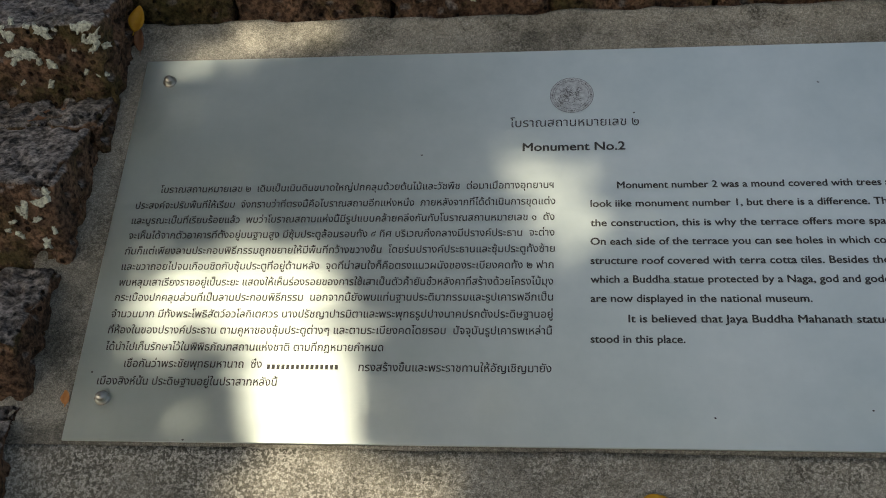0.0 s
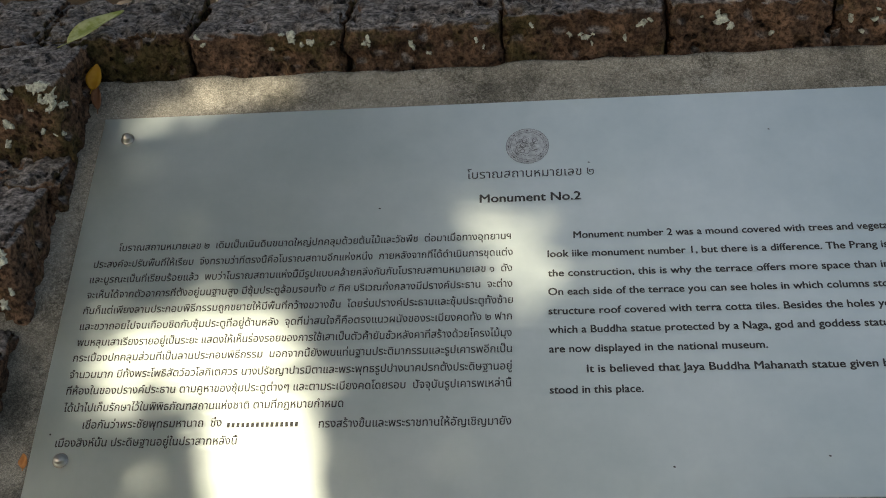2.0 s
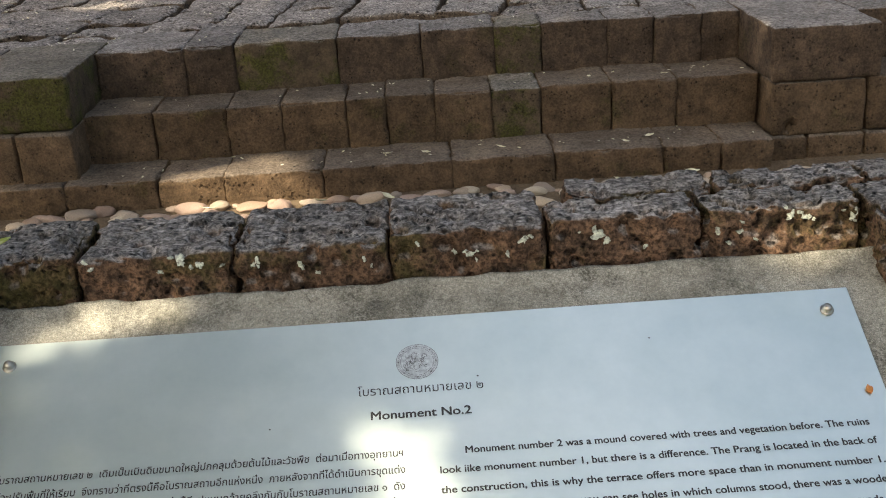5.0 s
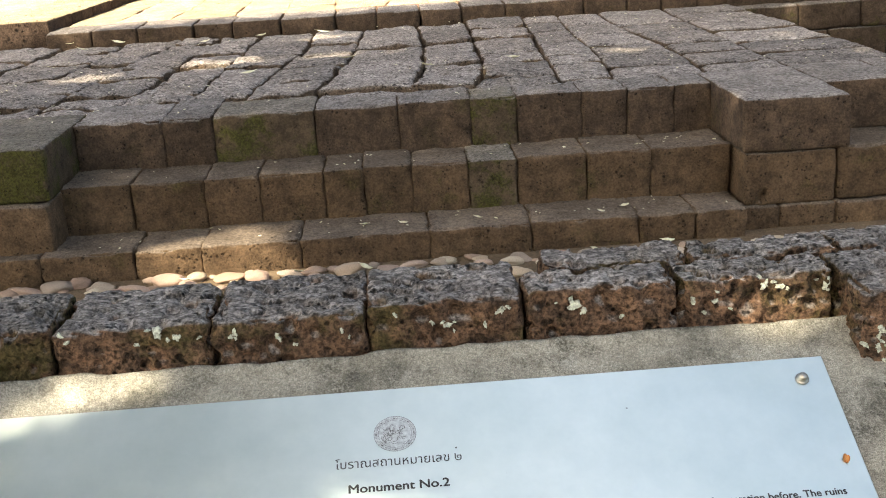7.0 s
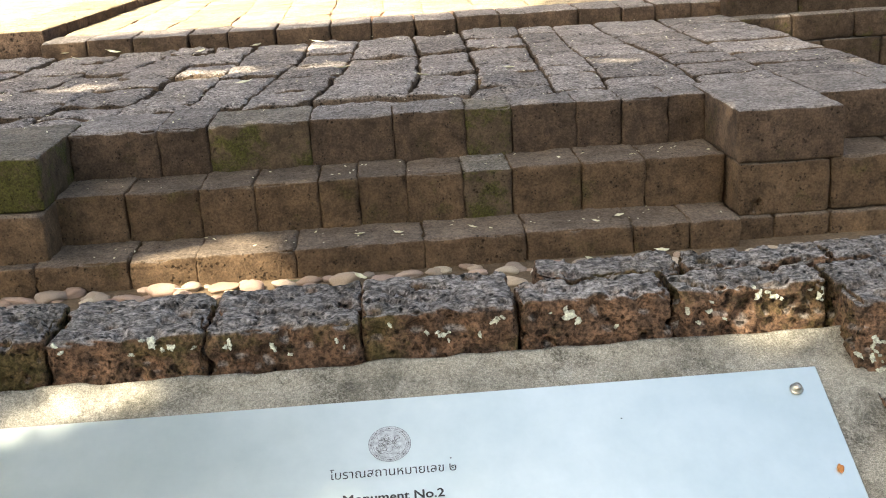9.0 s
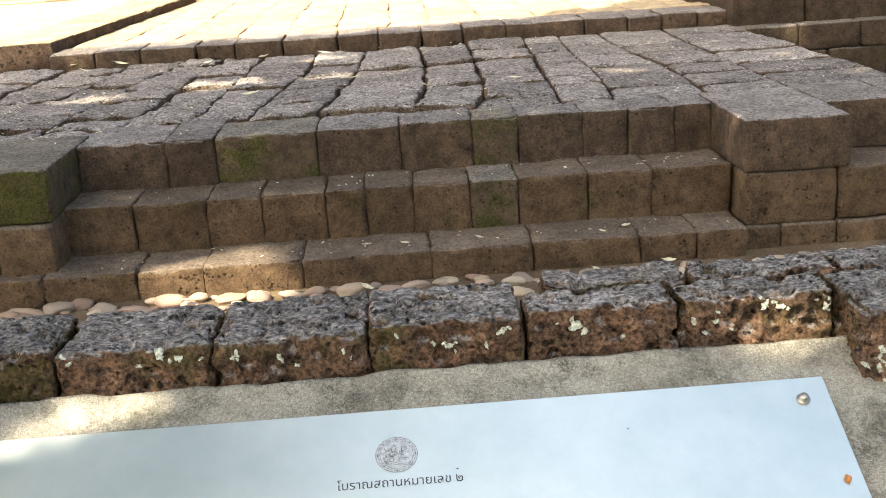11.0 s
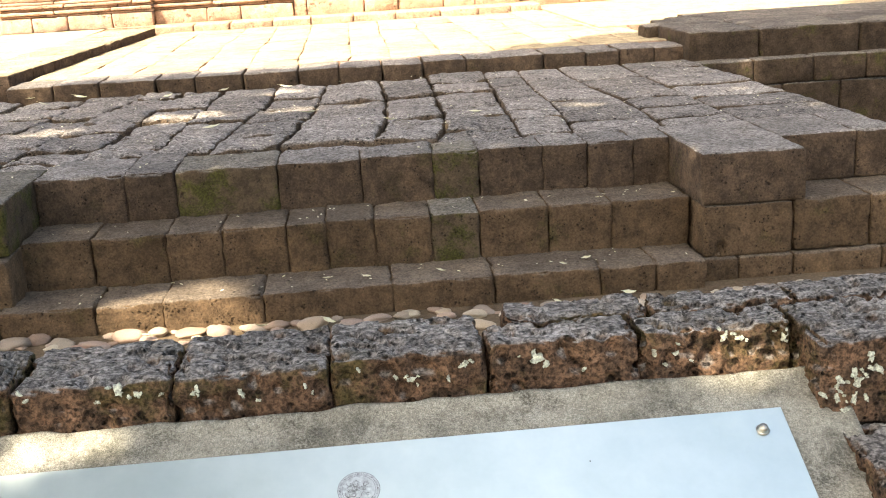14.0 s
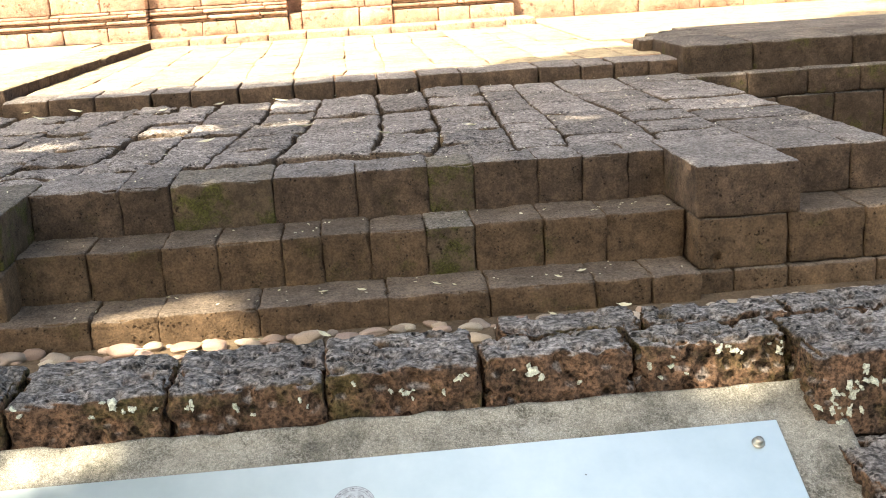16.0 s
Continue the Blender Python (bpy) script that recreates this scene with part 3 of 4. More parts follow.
THAI = [
    (-0.574, -0.0293, 0.2335, "โบราณสถานหมายเลข ๒  เดิมเป็นเนินดินขนาดใหญ่ปกคลุมด้วยต้นไม้และวัชพืช  ต่อมาเมื่อทางอุทยานฯ"),
    (-0.605, -0.0270, 0.2590, "ประสงค์จะปรับพื้นที่ให้เรียบ  จึงทราบว่าที่ตรงนี้คือโบราณสถานอีกแห่งหนึ่ง  ภายหลังจากที่ได้ดำเนินการขุดแต่ง"),
    (-0.606, -0.0280, 0.2832, "และบูรณะเป็นที่เรียบร้อยแล้ว  พบว่าโบราณสถานแห่งนี้มีรูปแบบคล้ายคลึงกันกับโบราณสถานหมายเลข ๑  ดัง"),
    (-0.6055, -0.0280, 0.3068, "จะเห็นได้จากตัวอาคารที่ตั้งอยู่บนฐานสูง มีซุ้มประตูล้อมรอบทั้ง ๔ ทิศ บริเวณกึ่งกลางมีปรางค์ประธาน  จะต่าง"),
    (-0.606, -0.0275, 0.3310, "กันก็แต่เพียงลานประกอบพิธีกรรมถูกขยายให้มีพื้นที่กว้างขวางขึ้น  โดยร่นปรางค์ประธานและซุ้มประตูทั้งซ้าย"),
    (-0.606, -0.0290, 0.3548, "และขวาถอยไปจนเกือบชิดกับซุ้มประตูที่อยู่ด้านหลัง  จุดที่น่าสนใจก็คือตรงแนวผนังของระเบียงคดทั้ง ๒ ฟาก"),
    (-0.605, -0.0295, 0.3785, "พบหลุมเสาเรียงรายอยู่เป็นระยะ แสดงให้เห็นร่องรอยของการใช้เสาเป็นตัวค้ำยันชั่วหลังคาที่สร้างด้วยโครงไม้มุง"),
    (-0.606, -0.0295, 0.4010, "กระเบื้องปกคลุมส่วนที่เป็นลานประกอบพิธีกรรม  นอกจากนี้ยังพบแท่นฐานประติมากรรมและรูปเคารพอีกเป็น"),
    (-0.606, -0.0300, 0.4250, "จำนวนมาก มีทั้งพระโพธิสัตว์อวโลกิเตศวร นางปรัชญาปารมิตาและพระพุทธรูปปางนาคปรกตั้งประดิษฐานอยู่"),
    (-0.6055, -0.0305, 0.4480, "ที่ห้องในของปรางค์ประธาน ตามคูหาของซุ้มประตูต่างๆ และตามระเบียงคดโดยรอบ  ปัจจุบันรูปเคารพเหล่านี้"),
    (-0.6045, -0.2410, 0.4716, "ได้นำไปเก็บรักษาไว้ในพิพิธภัณฑสถานแห่งชาติ ตามที่กฎหมายกำหนด"),
    (-0.5745, -0.394, 0.4950, "เชื่อกันว่าพระชัยพุทธมหานาถ  ซึ่ง"),
    (-0.270, -0.0312, 0.4985, "ทรงสร้างขึ้นและพระราชทานให้อัญเชิญมายัง"),
    (-0.6055, -0.3714, 0.5190, "เมืองสิงห์นั้น ประดิษฐานอยู่ในปราสาทหลังนี้"),
]
for tx0, tx1, tv, line in ENGLISH:
    write(line, tx0, tx1, tv, 0.0150, 0.0007)
for tx0, tx1, tv, line in THAI:
    write(line, tx0, tx1, tv, 0.0152, 0.00035)
for k in range(15):
    bar(-0.387 + 0.0062 * k, -0.3832 + 0.0062 * k, 0.4965, 0.0062)
for k in range(14):
    if k != 4:
        bar(0.476 + 0.0078 * k, 0.4815 + 0.0078 * k, 0.4312, 0.0075)
write("โบราณสถานหมายเลข ๒", -0.0895, 0.0863, 0.1335, 0.0200)
write("Monument No.2", -0.0717, 0.0670, 0.1738, 0.0190, 0.0009)


def build_emblem():
    """A round etched seal: two rings, a dotted rim and a plain tangle of strokes."""
    v, f = [], []

    def ring(r0, r1, n=48):
        b = len(v)
        for k in range(n):
            a = 2 * math.pi * k / n
            v.extend([(r0 * math.cos(a), r0 * math.sin(a), 0), (r1 * math.cos(a), r1 * math.sin(a), 0)])
        f.extend([(b + 2 * k, b + 2 * k + 1, b + 2 * ((k + 1) % n) + 1, b + 2 * ((k + 1) % n)) for k in range(n)])

    def stroke(cx, cy, r, a0, a1, w):
        b, n = len(v), 8
        for k in range(n + 1):
            a = a0 + (a1 - a0) * k / n
            v.extend([(cx + (r - w) * math.cos(a), cy + (r - w) * math.sin(a), 0), (cx + (r + w) * math.cos(a), cy + (r + w) * math.sin(a), 0)])
        f.extend([(b + 2 * k, b + 2 * k + 1, b + 2 * k + 3, b + 2 * k + 2) for k in range(n)])

    ring(0.0296, 0.0302)
    ring(0.0235, 0.0240)
    rng = random.Random(4)
    for k in range(58):
        stroke(rng.uniform(-0.014, 0.014), rng.uniform(-0.014, 0.013), rng.uniform(0.002, 0.006), rng.uniform(0, 6.3), rng.uniform(0, 6.3), 0.0003)
    for k in range(8):
        a = k * math.pi / 4
        b, n = len(v), 8
        v.append((0.0268 * math.cos(a), 0.0268 * math.sin(a), 0))
        v.extend([(0.0268 * math.cos(a) + 0.0013 * math.cos(2 * math.pi * i / n), 0.0268 * math.sin(a) + 0.0013 * math.sin(2 * math.pi * i / n), 0) for i in range(n)])
        f.extend([(b, b + 1 + i, b + 1 + (i + 1) % n) for i in range(n)])
    for k in range(64):
        if k % 8:
            a = 2 * math.pi * k / 64
            stroke(0.0268 * math.cos(a), 0.0268 * math.sin(a), 0.0010, a, a + rng.uniform(2.5, 5.5), 0.0002)
    top = PLATE_Y1 / math.cos(math.radians(TILT))
    n = 48
    disc = [(0, 0, 0)] + [(0.030 * math.cos(2 * math.pi * i / n), 0.030 * math.sin(2 * math.pi * i / n), 0) for i in range(n)]
    seal = part("emblem", mesh_of("emblem", disc, [(0, 1 + i, 1 + (i + 1) % n) for i in range(n)], M_FAINT_STEEL, False), PLAQUE, PLATE_POSE @ pose(-0.0045, top - 0.0807, 0.0003), "round etched grey seal")
    part("engraving", mesh_of("engraving", v, f, M_FAINT, False), seal, pose(0, 0, 0.0003))


M_FAINT_STEEL = plain("etched_steel", (0.66, 0.68, 0.66), 0.5, 0.9, 200.0, 0.25)
build_emblem()



def build_specks():
    """Dark specks of dirt stuck to the plate."""
    v, n = [(0, 0, 0.0004)], 9
    v += [(0.0014 * math.cos(2 * math.pi * i / n) * (1 + 0.25 * math.sin(5 * i)), 0.0011 * math.sin(2 * math.pi * i / n), 0.0) for i in range(n)]
    me = mesh_of("dirt_speck", v, [(0, 1 + i, 1 + (i + 1) % n) for i in range(n)], M_INK)
    for x, y in ((-0.615, -0.408), (0.34, -0.445), (0.16, -0.455), (0.45, -0.33), (-0.21, -0.118), (0.33, -0.02), (0.08, -0.06), (-0.48, -0.487)):
        part("dirt_speck", me, PLAQUE, on_slope(x, y, 0.0048))


build_specks()

# ---- terrace steps ----
Z1, Z2, Z3 = 0.150, 0.309, 0.470


def stair(joints, y0, y1, z0, z1, seed, label, backs=()):
    st = thing("stone_step", label, "step", "steps up to the terrace")
    rng = random.Random(seed)
    for k, (a, b) in enumerate(zip(joints, joints[1:])):
        dz, dy = rng.uniform(-0.003, 0.003), rng.uniform(-0.004, 0.004)
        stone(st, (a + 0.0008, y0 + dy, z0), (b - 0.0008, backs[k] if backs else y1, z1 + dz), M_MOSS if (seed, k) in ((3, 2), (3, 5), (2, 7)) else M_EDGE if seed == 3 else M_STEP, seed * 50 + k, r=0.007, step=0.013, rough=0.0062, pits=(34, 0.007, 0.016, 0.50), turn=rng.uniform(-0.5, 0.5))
    return st


stair((-1.62, -1.36, -1.10, -0.812, -0.604, -0.299, 0.10, 0.419, 0.757, 0.937, 1.10), 1.81, 2.06, 0.0, Z1, 1, "low brown laterite bottom step behind river pebbles")
stair((-1.085, -0.848, -0.609, -0.433, -0.224, -0.097, 0.062, 0.246, 0.404, 0.634, 0.844, 1.105), 2.025, 2.26, 0.10, Z2, 2, "brown laterite middle step with fallen leaves below")
stair((-1.06, -0.764, -0.597, -0.253, 0.031, 0.276, 0.435, 0.658, 0.814, 0.974, 1.105), 2.245, 2.46, 0.24, Z3, 3, "mossy brown laterite top step at the terrace's edge", (2.59, 2.61, 2.53, 2.44, 2.44, 2.46, 2.44, 2.45, 2.44, 2.45))


def build_piers():
    """The two cheeks of the stair."""
    right = thing("stone_pier", "brown laterite cheek block beside the steps, chipped at its foot", "pier", "cheeks of the steps")
    kw = dict(r=0.009, step=0.026, rough=0.0045, pits=(10, 0.008, 0.016, 0.35))
    stone(right, (1.104, 1.882, 0.303), (1.442, 2.435, 0.474), M_EDGE, 301, **kw)
    foot = stone(right, (1.114, 1.884, 0.13), (1.404, 2.27, 0.301), M_STEP, 302, r=0.009, step=0.011, rough=0.0045, pits=(10, 0.008, 0.016, 0.35))
    for v in foot.data.vertices:
        d = math.hypot((v.co.x + 0.092 - 0.35 * (v.co.z + 0.06)) / 0.016, (v.co.z + 0.058) / 0.030)
        if d < 1 and v.co.y < -0.15:
            v.co.y += 0.035 * (1 - d * d)
    for k, (a, b) in enumerate(((1.104, 1.222), (1.224, 1.404), (1.406, 1.70), (1.703, 2.02), (2.024, 2.36))):
        stone(right, (a, 1.870 + 0.003 * (k % 2), 0.0), (b, 2.2, 0.129), M_STEP, 310 + k, **kw)
    flank = thing("stone_step", "brown laterite ledge that runs on beside the cheek block", "step")
    for k, (a, b) in enumerate(((1.410, 1.660), (1.664, 1.93), (1.934, 2.22))):
        stone(flank, (a, 1.885, 0.131), (b, 2.30, 0.305), M_STEP, 330 + k, **kw)
    for k, (a, b) in enumerate(((1.446, 1.71), (1.713, 1.862))):
        stone(flank, (a, 2.112, 0.307), (b, 2.50, 0.472), M_EDGE, 340 + k, **kw)
    leftp = thing("stone_pier", "mossy brown laterite cheek block beside the steps", "pier", "cheeks of the steps")
    stone(leftp, (-1.40, 1.90, 0.303), (-1.062, 2.45, 0.473), M_MOSS, 351, **kw)
    stone(leftp, (-1.74, 1.91, 0.303), (-1.405, 2.45, 0.470), M_EDGE, 352, **kw)
    stone(leftp, (-1.240, 1.872, 0.12), (-1.066, 2.30, 0.301), M_STEP, 353, **kw)
    stone(leftp, (-1.56, 1.876, 0.12), (-1.244, 2.30, 0.301), M_STEP, 354, **kw)
    stone(leftp, (-1.90, 1.872, 0.12), (-1.564, 2.30, 0.301), M_STEP, 355, **kw)


build_piers()


def paved(name, label, x0, x1, y0, y1, z, columns, rows, material, joint, seed, gap, wave=0.03, thick=0.06, rough=0.006):
    """A paved floor: columns of uneven stones that run away from the eye, over a bed of soil."""
    rng = random.Random(seed)
    bed = thing(name, label, "floor", kind="structure", me=box_mesh(name, (x0 + 0.02, y0 + 0.06, 0.0), (x1 - 0.02, y1 - 0.02, z - 0.022), joint))
    width = [rng.uniform(0.75, 1.25) for _ in range(columns)]
    total = sum(width)
    edge = [x0]
    for w in width:
        edge.append(edge[-1] + w * (x1 - x0) / total)
    bend = [[rng.uniform(-wave, wave) for _ in range(rows + 2)] for _ in edge]

    def side(k, y):
        if k in (0, columns):
            return edge[k]
        t = (y - y0) / (y1 - y0) * rows
        i = min(int(t), rows)
        return edge[k] + bend[k][i] + (bend[k][i + 1] - bend[k][i]) * (t - i)

    for k in range(columns):
        y, row = y0, 0
        lengths = [rng.uniform(0.7, 1.35) for _ in range(rows)]
        scale = (y1 - y0) / sum(lengths)
        tilt_before = 0.0
        for length in lengths:
            yn = y + length * scale
            tilt = rng.uniform(-0.022, 0.022) if row < rows - 1 else 0.0
            a, b = side(k, y) + gap, side(k + 1, y) - gap
            c, d = side(k + 1, yn) - gap, side(k, yn) + gap
            corners = [(a, y + 1.4 * gap - tilt_before), (b, y + 1.4 * gap + tilt_before), (c, yn - 1.4 * gap + tilt), (d, yn - 1.4 * gap - tilt)]
            zz = z + rng.uniform(-0.003, 0.003)
            mid = np.mean(corners, 0)
            me = slab_mesh("paving_stone", [np.array(q) - mid for q in corners], -thick, zz - z, material, seed * 1000 + k * 40 + row, r=0.005, rough=rough)
            part("paving_stone", me, bed, pose(mid[0], mid[1], z))
            y, row, tilt_before = yn, row + 1, tilt
    return bed


def kerb(name, label, spans, y0, y1, z0, z1, material, seed, group=""):
    k = thing(name, label, "kerb", group)
    rng = random.Random(seed)
    for i, (a, b) in enumerate(zip(spans, spans[1:])):
        dy = rng.uniform(-0.008, 0.008)
        stone(k, (a + 0.003, y0 + dy, z0), (b - 0.003, y1, z1 + rng.uniform(-0.004, 0.004)), material, seed * 40 + i, r=0.012, step=0.05, rough=0.005, pits=(5, 0.008, 0.018, 0.4))
    return k


# Where the terrace's long joints run: their x at five distances.
STATIONS = (2.45, 2.75, 3.20, 3.75, 4.52)
LONG_JOINTS = [
    (-2.60, -2.60, -2.60, -2.60, -2.60), (-2.22, -2.20, -2.17, -2.12, -2.08), (-1.88, -1.86, -1.80, -1.76, -1.70), (-1.62, -1.58, -1.52, -1.38, -1.39),
    (-1.30, -1.27, -1.225, -1.16, -1.06), (-1.05, -0.98, -0.94, -0.915, -0.87), (-0.755, -0.728, -0.715, -0.674, -0.66), (-0.53, -0.51, -0.475, -0.375, -0.385),
    (-0.285, -0.25, -0.18, -0.148, -0.11), (0.06, 0.13, 0.155, 0.172, 0.162), (0.295, 0.375, 0.393, 0.40, 0.42), (0.62, 0.642, 0.655, 0.69, 0.72), (0.81, 0.846, 0.867, 0.872, 0.91),
    (1.15, 1.168, 1.185, 1.12, 1.125), (1.46, 1.455, 1.46, 1.45, 1.47), (1.90, 1.895, 1.88, 1.865, 1.85),
]
# Where its cross joints lie, column by column.
CROSS_JOINTS = [
    (2.46, 2.90, 3.35, 3.80, 4.20), (2.46, 2.75, 3.20, 3.62, 4.05), (2.46, 2.98, 3.42, 3.86, 4.22), (2.46, 2.70, 2.97, 3.36, 3.72, 4.15), (2.46, 2.60, 2.86, 3.22, 3.50, 3.95, 4.28),
    (2.62, 2.82, 3.12, 3.48, 3.80, 4.20), (2.60, 2.92, 3.33, 3.67, 4.16), (2.54, 2.86, 3.26, 3.62, 4.01), (2.445, 2.61, 3.22, 3.71, 4.32), (2.445, 2.54, 2.86, 3.11, 3.76, 4.20),
    (2.465, 2.68, 3.03, 3.33, 3.78, 4.13), (2.445, 2.52, 2.88, 3.08, 3.47, 3.89, 4.24), (2.455, 2.72, 2.98, 3.30, 3.66, 4.05), (2.445, 2.66, 2.95, 3.22, 3.58, 3.92), (2.52, 2.83, 3.15, 3.50, 3.88, 4.20),
]


def rough_slab(name, corners, z0, material, seed, wear, rise):
    """A worn paving stone from four corners in plan: its top uneven, its edges rounded down and eaten away."""
    a, b, c, d = [np.array(v, float) for v in corners]
    t = np.concatenate([[0.0, 0.03, 0.07], np.linspace(0.12, 0.88, 13), [0.93, 0.97, 1.0]])
    n = len(t)
    u, w = [g.ravel() for g in np.meshgrid(t, t)]
    p = a * ((1 - u) * (1 - w))[:, None] + b * (u * (1 - w))[:, None] + c * (u * w)[:, None] + d * ((1 - u) * w)[:, None]
    q = np.c_[p, np.zeros(len(p))]
    shift = np.array([seed * 0.37, seed * 0.11, 0.0])
    rim = np.minimum(np.minimum(u, 1 - u), np.minimum(w, 1 - w))
    size = min(np.linalg.norm(b - a), np.linalg.norm(d - a))
    eaten = 0.016 * np.clip(field(q + shift, 11.0, seed) + 0.1, 0, 1) + 0.007 * field(q + shift, 34.0, seed + 1)
    inward = p.mean(0) - p
    inward /= np.maximum(np.linalg.norm(inward, axis=1, keepdims=True), 1e-6)
    p = p + inward * (eaten * np.clip(1 - rim / 0.12, 0, 1) * wear)[:, None]
    z = rise + 0.008 * wear * field(q + shift, 8.0, seed + 2) + 0.007 * wear * field(q + shift, 24.0, seed + 3)
    z -= 0.022 * wear * np.clip(1 - (1 - w) * np.linalg.norm(d - a) / 0.045, 0, 1) ** 2 + 0.010 * np.clip(1 - rim * size / 0.022, 0, 1) ** 2
    top = np.c_[p, z]
    faces = [(j * n + i, j * n + i + 1, (j + 1) * n + i + 1, (j + 1) * n + i) for j in range(n - 1) for i in range(n - 1)]
    ring = [i for i in range(n)] + [j * n + n - 1 for j in range(1, n)] + [(n - 1) * n + i for i in range(n - 2, -1, -1)] + [j * n for j in range(n - 2, 0, -1)]
    foot = np.c_[top[ring][:, :2], np.full(len(ring), z0)]
    m, base = len(ring), len(top)
    faces += [(ring[(k + 1) % m], ring[k], base + k, base + (k + 1) % m) for k in range(m)]
    return mesh_of(name, np.concatenate([top, foot]), faces, material)


def build_terrace():
    bed = thing("floor_terrace", "uneven grey laterite paving with open joints", "floor", kind="structure", me=box_mesh("floor_terrace", (-2.58, 2.50, 0.0), (1.83, 4.50, Z3 - 0.045), M_JOINT))
    rng = random.Random(7)
    for k, cuts in enumerate(CROSS_JOINTS):
        ends = list(cuts) + [4.50]
        gap = 0.0038 if k < 11 else 0.0022
        before = 0.0
        for row, (y, yn) in enumerate(zip(ends, ends[1:])):
            tilt = rng.uniform(-0.022, 0.022) if row < len(ends) - 2 else 0.0
            a, b = np.interp(y, STATIONS, LONG_JOINTS[k]) + gap, np.interp(y, STATIONS, LONG_JOINTS[k + 1]) - gap
            c, d = np.interp(yn, STATIONS, LONG_JOINTS[k + 1]) - gap, np.interp(yn, STATIONS, LONG_JOINTS[k]) + gap
            corners = [(a, y + 0.012 - before), (b, y + 0.012 + before), (c, yn - 0.010 + tilt), (d, yn - 0.010 - tilt)]
            mid = np.mean(corners, 0)
            me = rough_slab("paving_stone", [np.array(q) - mid for q in corners], -0.06, M_PAVE, 900 + k * 10 + row, 1.0 if k < 11 else 0.45, rng.uniform(-0.010, 0.007) * (1.0 if k < 11 else 0.4))
            part("paving_stone", me, bed, pose(mid[0], mid[1], Z3))
            before = tilt


build_terrace()
kerb("stone_kerb", "row of brown laterite kerb stones at the upper terrace", (-1.79, -1.55, -1.31, -1.019, -0.811, -0.559, -0.268, -0.05, 0.181, 0.402, 0.634, 1.057, 1.289, 1.471, 1.667, 1.85), 4.48, 4.80, 0.42, 0.547, M_EDGE, 9)
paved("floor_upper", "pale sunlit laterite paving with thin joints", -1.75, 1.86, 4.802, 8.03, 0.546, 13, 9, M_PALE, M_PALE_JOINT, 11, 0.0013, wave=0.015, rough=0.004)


def build_upper():
    """Low platforms beside and behind the upper floor."""
    left = thing("stone_platform", "low sunlit laterite platform, its edge coloured dark as in shade", "platform")
    n = 9
    for k in range(n):
        t0, t1 = k / n, (k + 1) / n
        ya, yb = 4.60 + 3.35 * t0, 4.60 + 3.35 * t1
        xa = -1.79 + 0.22 * (t0 + t1) / 2
        stone(left, (xa - 0.42, ya + 0.004, 0.42), (xa, yb - 0.004, 0.607), M_SHADE_SIDED, 700 + k, r=0.014, step=0.09, rough=0.007, turn=-3.7)
    bed = part("bed", box_mesh("bed", (-5.2, 4.62, 0.0), (-2.05, 8.4, 0.598), M_PALE), left)
    far = thing("stone_step", "low sunlit laterite step before the far wall", "step")
    xs = (-1.62, -1.28, -0.98, -0.62, -0.3, 0.06, 0.42, 0.8, 1.12, 1.40, 1.66)
    for k, (a, b) in enumerate(zip(xs, xs[1:])):
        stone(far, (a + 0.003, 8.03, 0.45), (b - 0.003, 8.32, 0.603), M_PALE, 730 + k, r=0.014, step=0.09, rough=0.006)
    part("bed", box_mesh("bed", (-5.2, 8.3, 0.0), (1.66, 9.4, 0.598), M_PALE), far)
    plat = thing("stone_platform", "grey laterite platform with rough edges, coloured dark for tree shade", "platform")
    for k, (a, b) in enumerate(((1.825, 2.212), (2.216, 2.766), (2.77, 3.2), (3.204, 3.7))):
        stone(plat, (a, 4.37, 0.40), (b, 5.0, 0.622), M_SHADED, 750 + k, r=0.018, step=0.06, rough=0.008, pits=(8, 0.01, 0.03, 0.4))
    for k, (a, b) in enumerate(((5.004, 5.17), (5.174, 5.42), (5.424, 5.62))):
        stone(plat, (1.75 + 0.14 * k, a, 0.40), (2.3, b, 0.616), M_SHADED, 760 + k, r=0.018, step=0.06, rough=0.008)
    part("bed", box_mesh("bed", (2.2, 4.9, 0.0), (8.0, 5.86, 0.606), M_SHADED), plat)
    ledge = thing("stone_step", "brown laterite ledge below the shaded platform", "step")
    for k, (a, b) in enumerate(((1.80, 2.14), (2.144, 2.47), (2.474, 2.76), (2.764, 3.10), (3.104, 3.6))):
        stone(ledge, (a, 4.26, 0.332), (b, 4.6, 0.468), M_SHADED, 770 + k, r=0.014, step=0.06, rough=0.006)
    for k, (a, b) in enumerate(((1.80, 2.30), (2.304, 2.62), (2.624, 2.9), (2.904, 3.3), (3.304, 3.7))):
        stone(ledge, (a, 4.265, 0.03), (b, 4.6, 0.329), M_SHADED, 780 + k, r=0.012, step=0.06, rough=0.006)
    side = thing("stone_step", "brown laterite side wall under the terrace's edge", "step")
    for k in range(8):
        a = 2.50 + 0.215 * k
        stone(side, (1.62, a, 0.03), (1.852, a + 0.212, 0.436), M_STEP, 790 + k, r=0.014, step=0.06, rough=0.007)
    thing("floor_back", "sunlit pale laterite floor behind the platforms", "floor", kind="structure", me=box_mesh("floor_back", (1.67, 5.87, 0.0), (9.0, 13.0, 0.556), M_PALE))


build_upper()


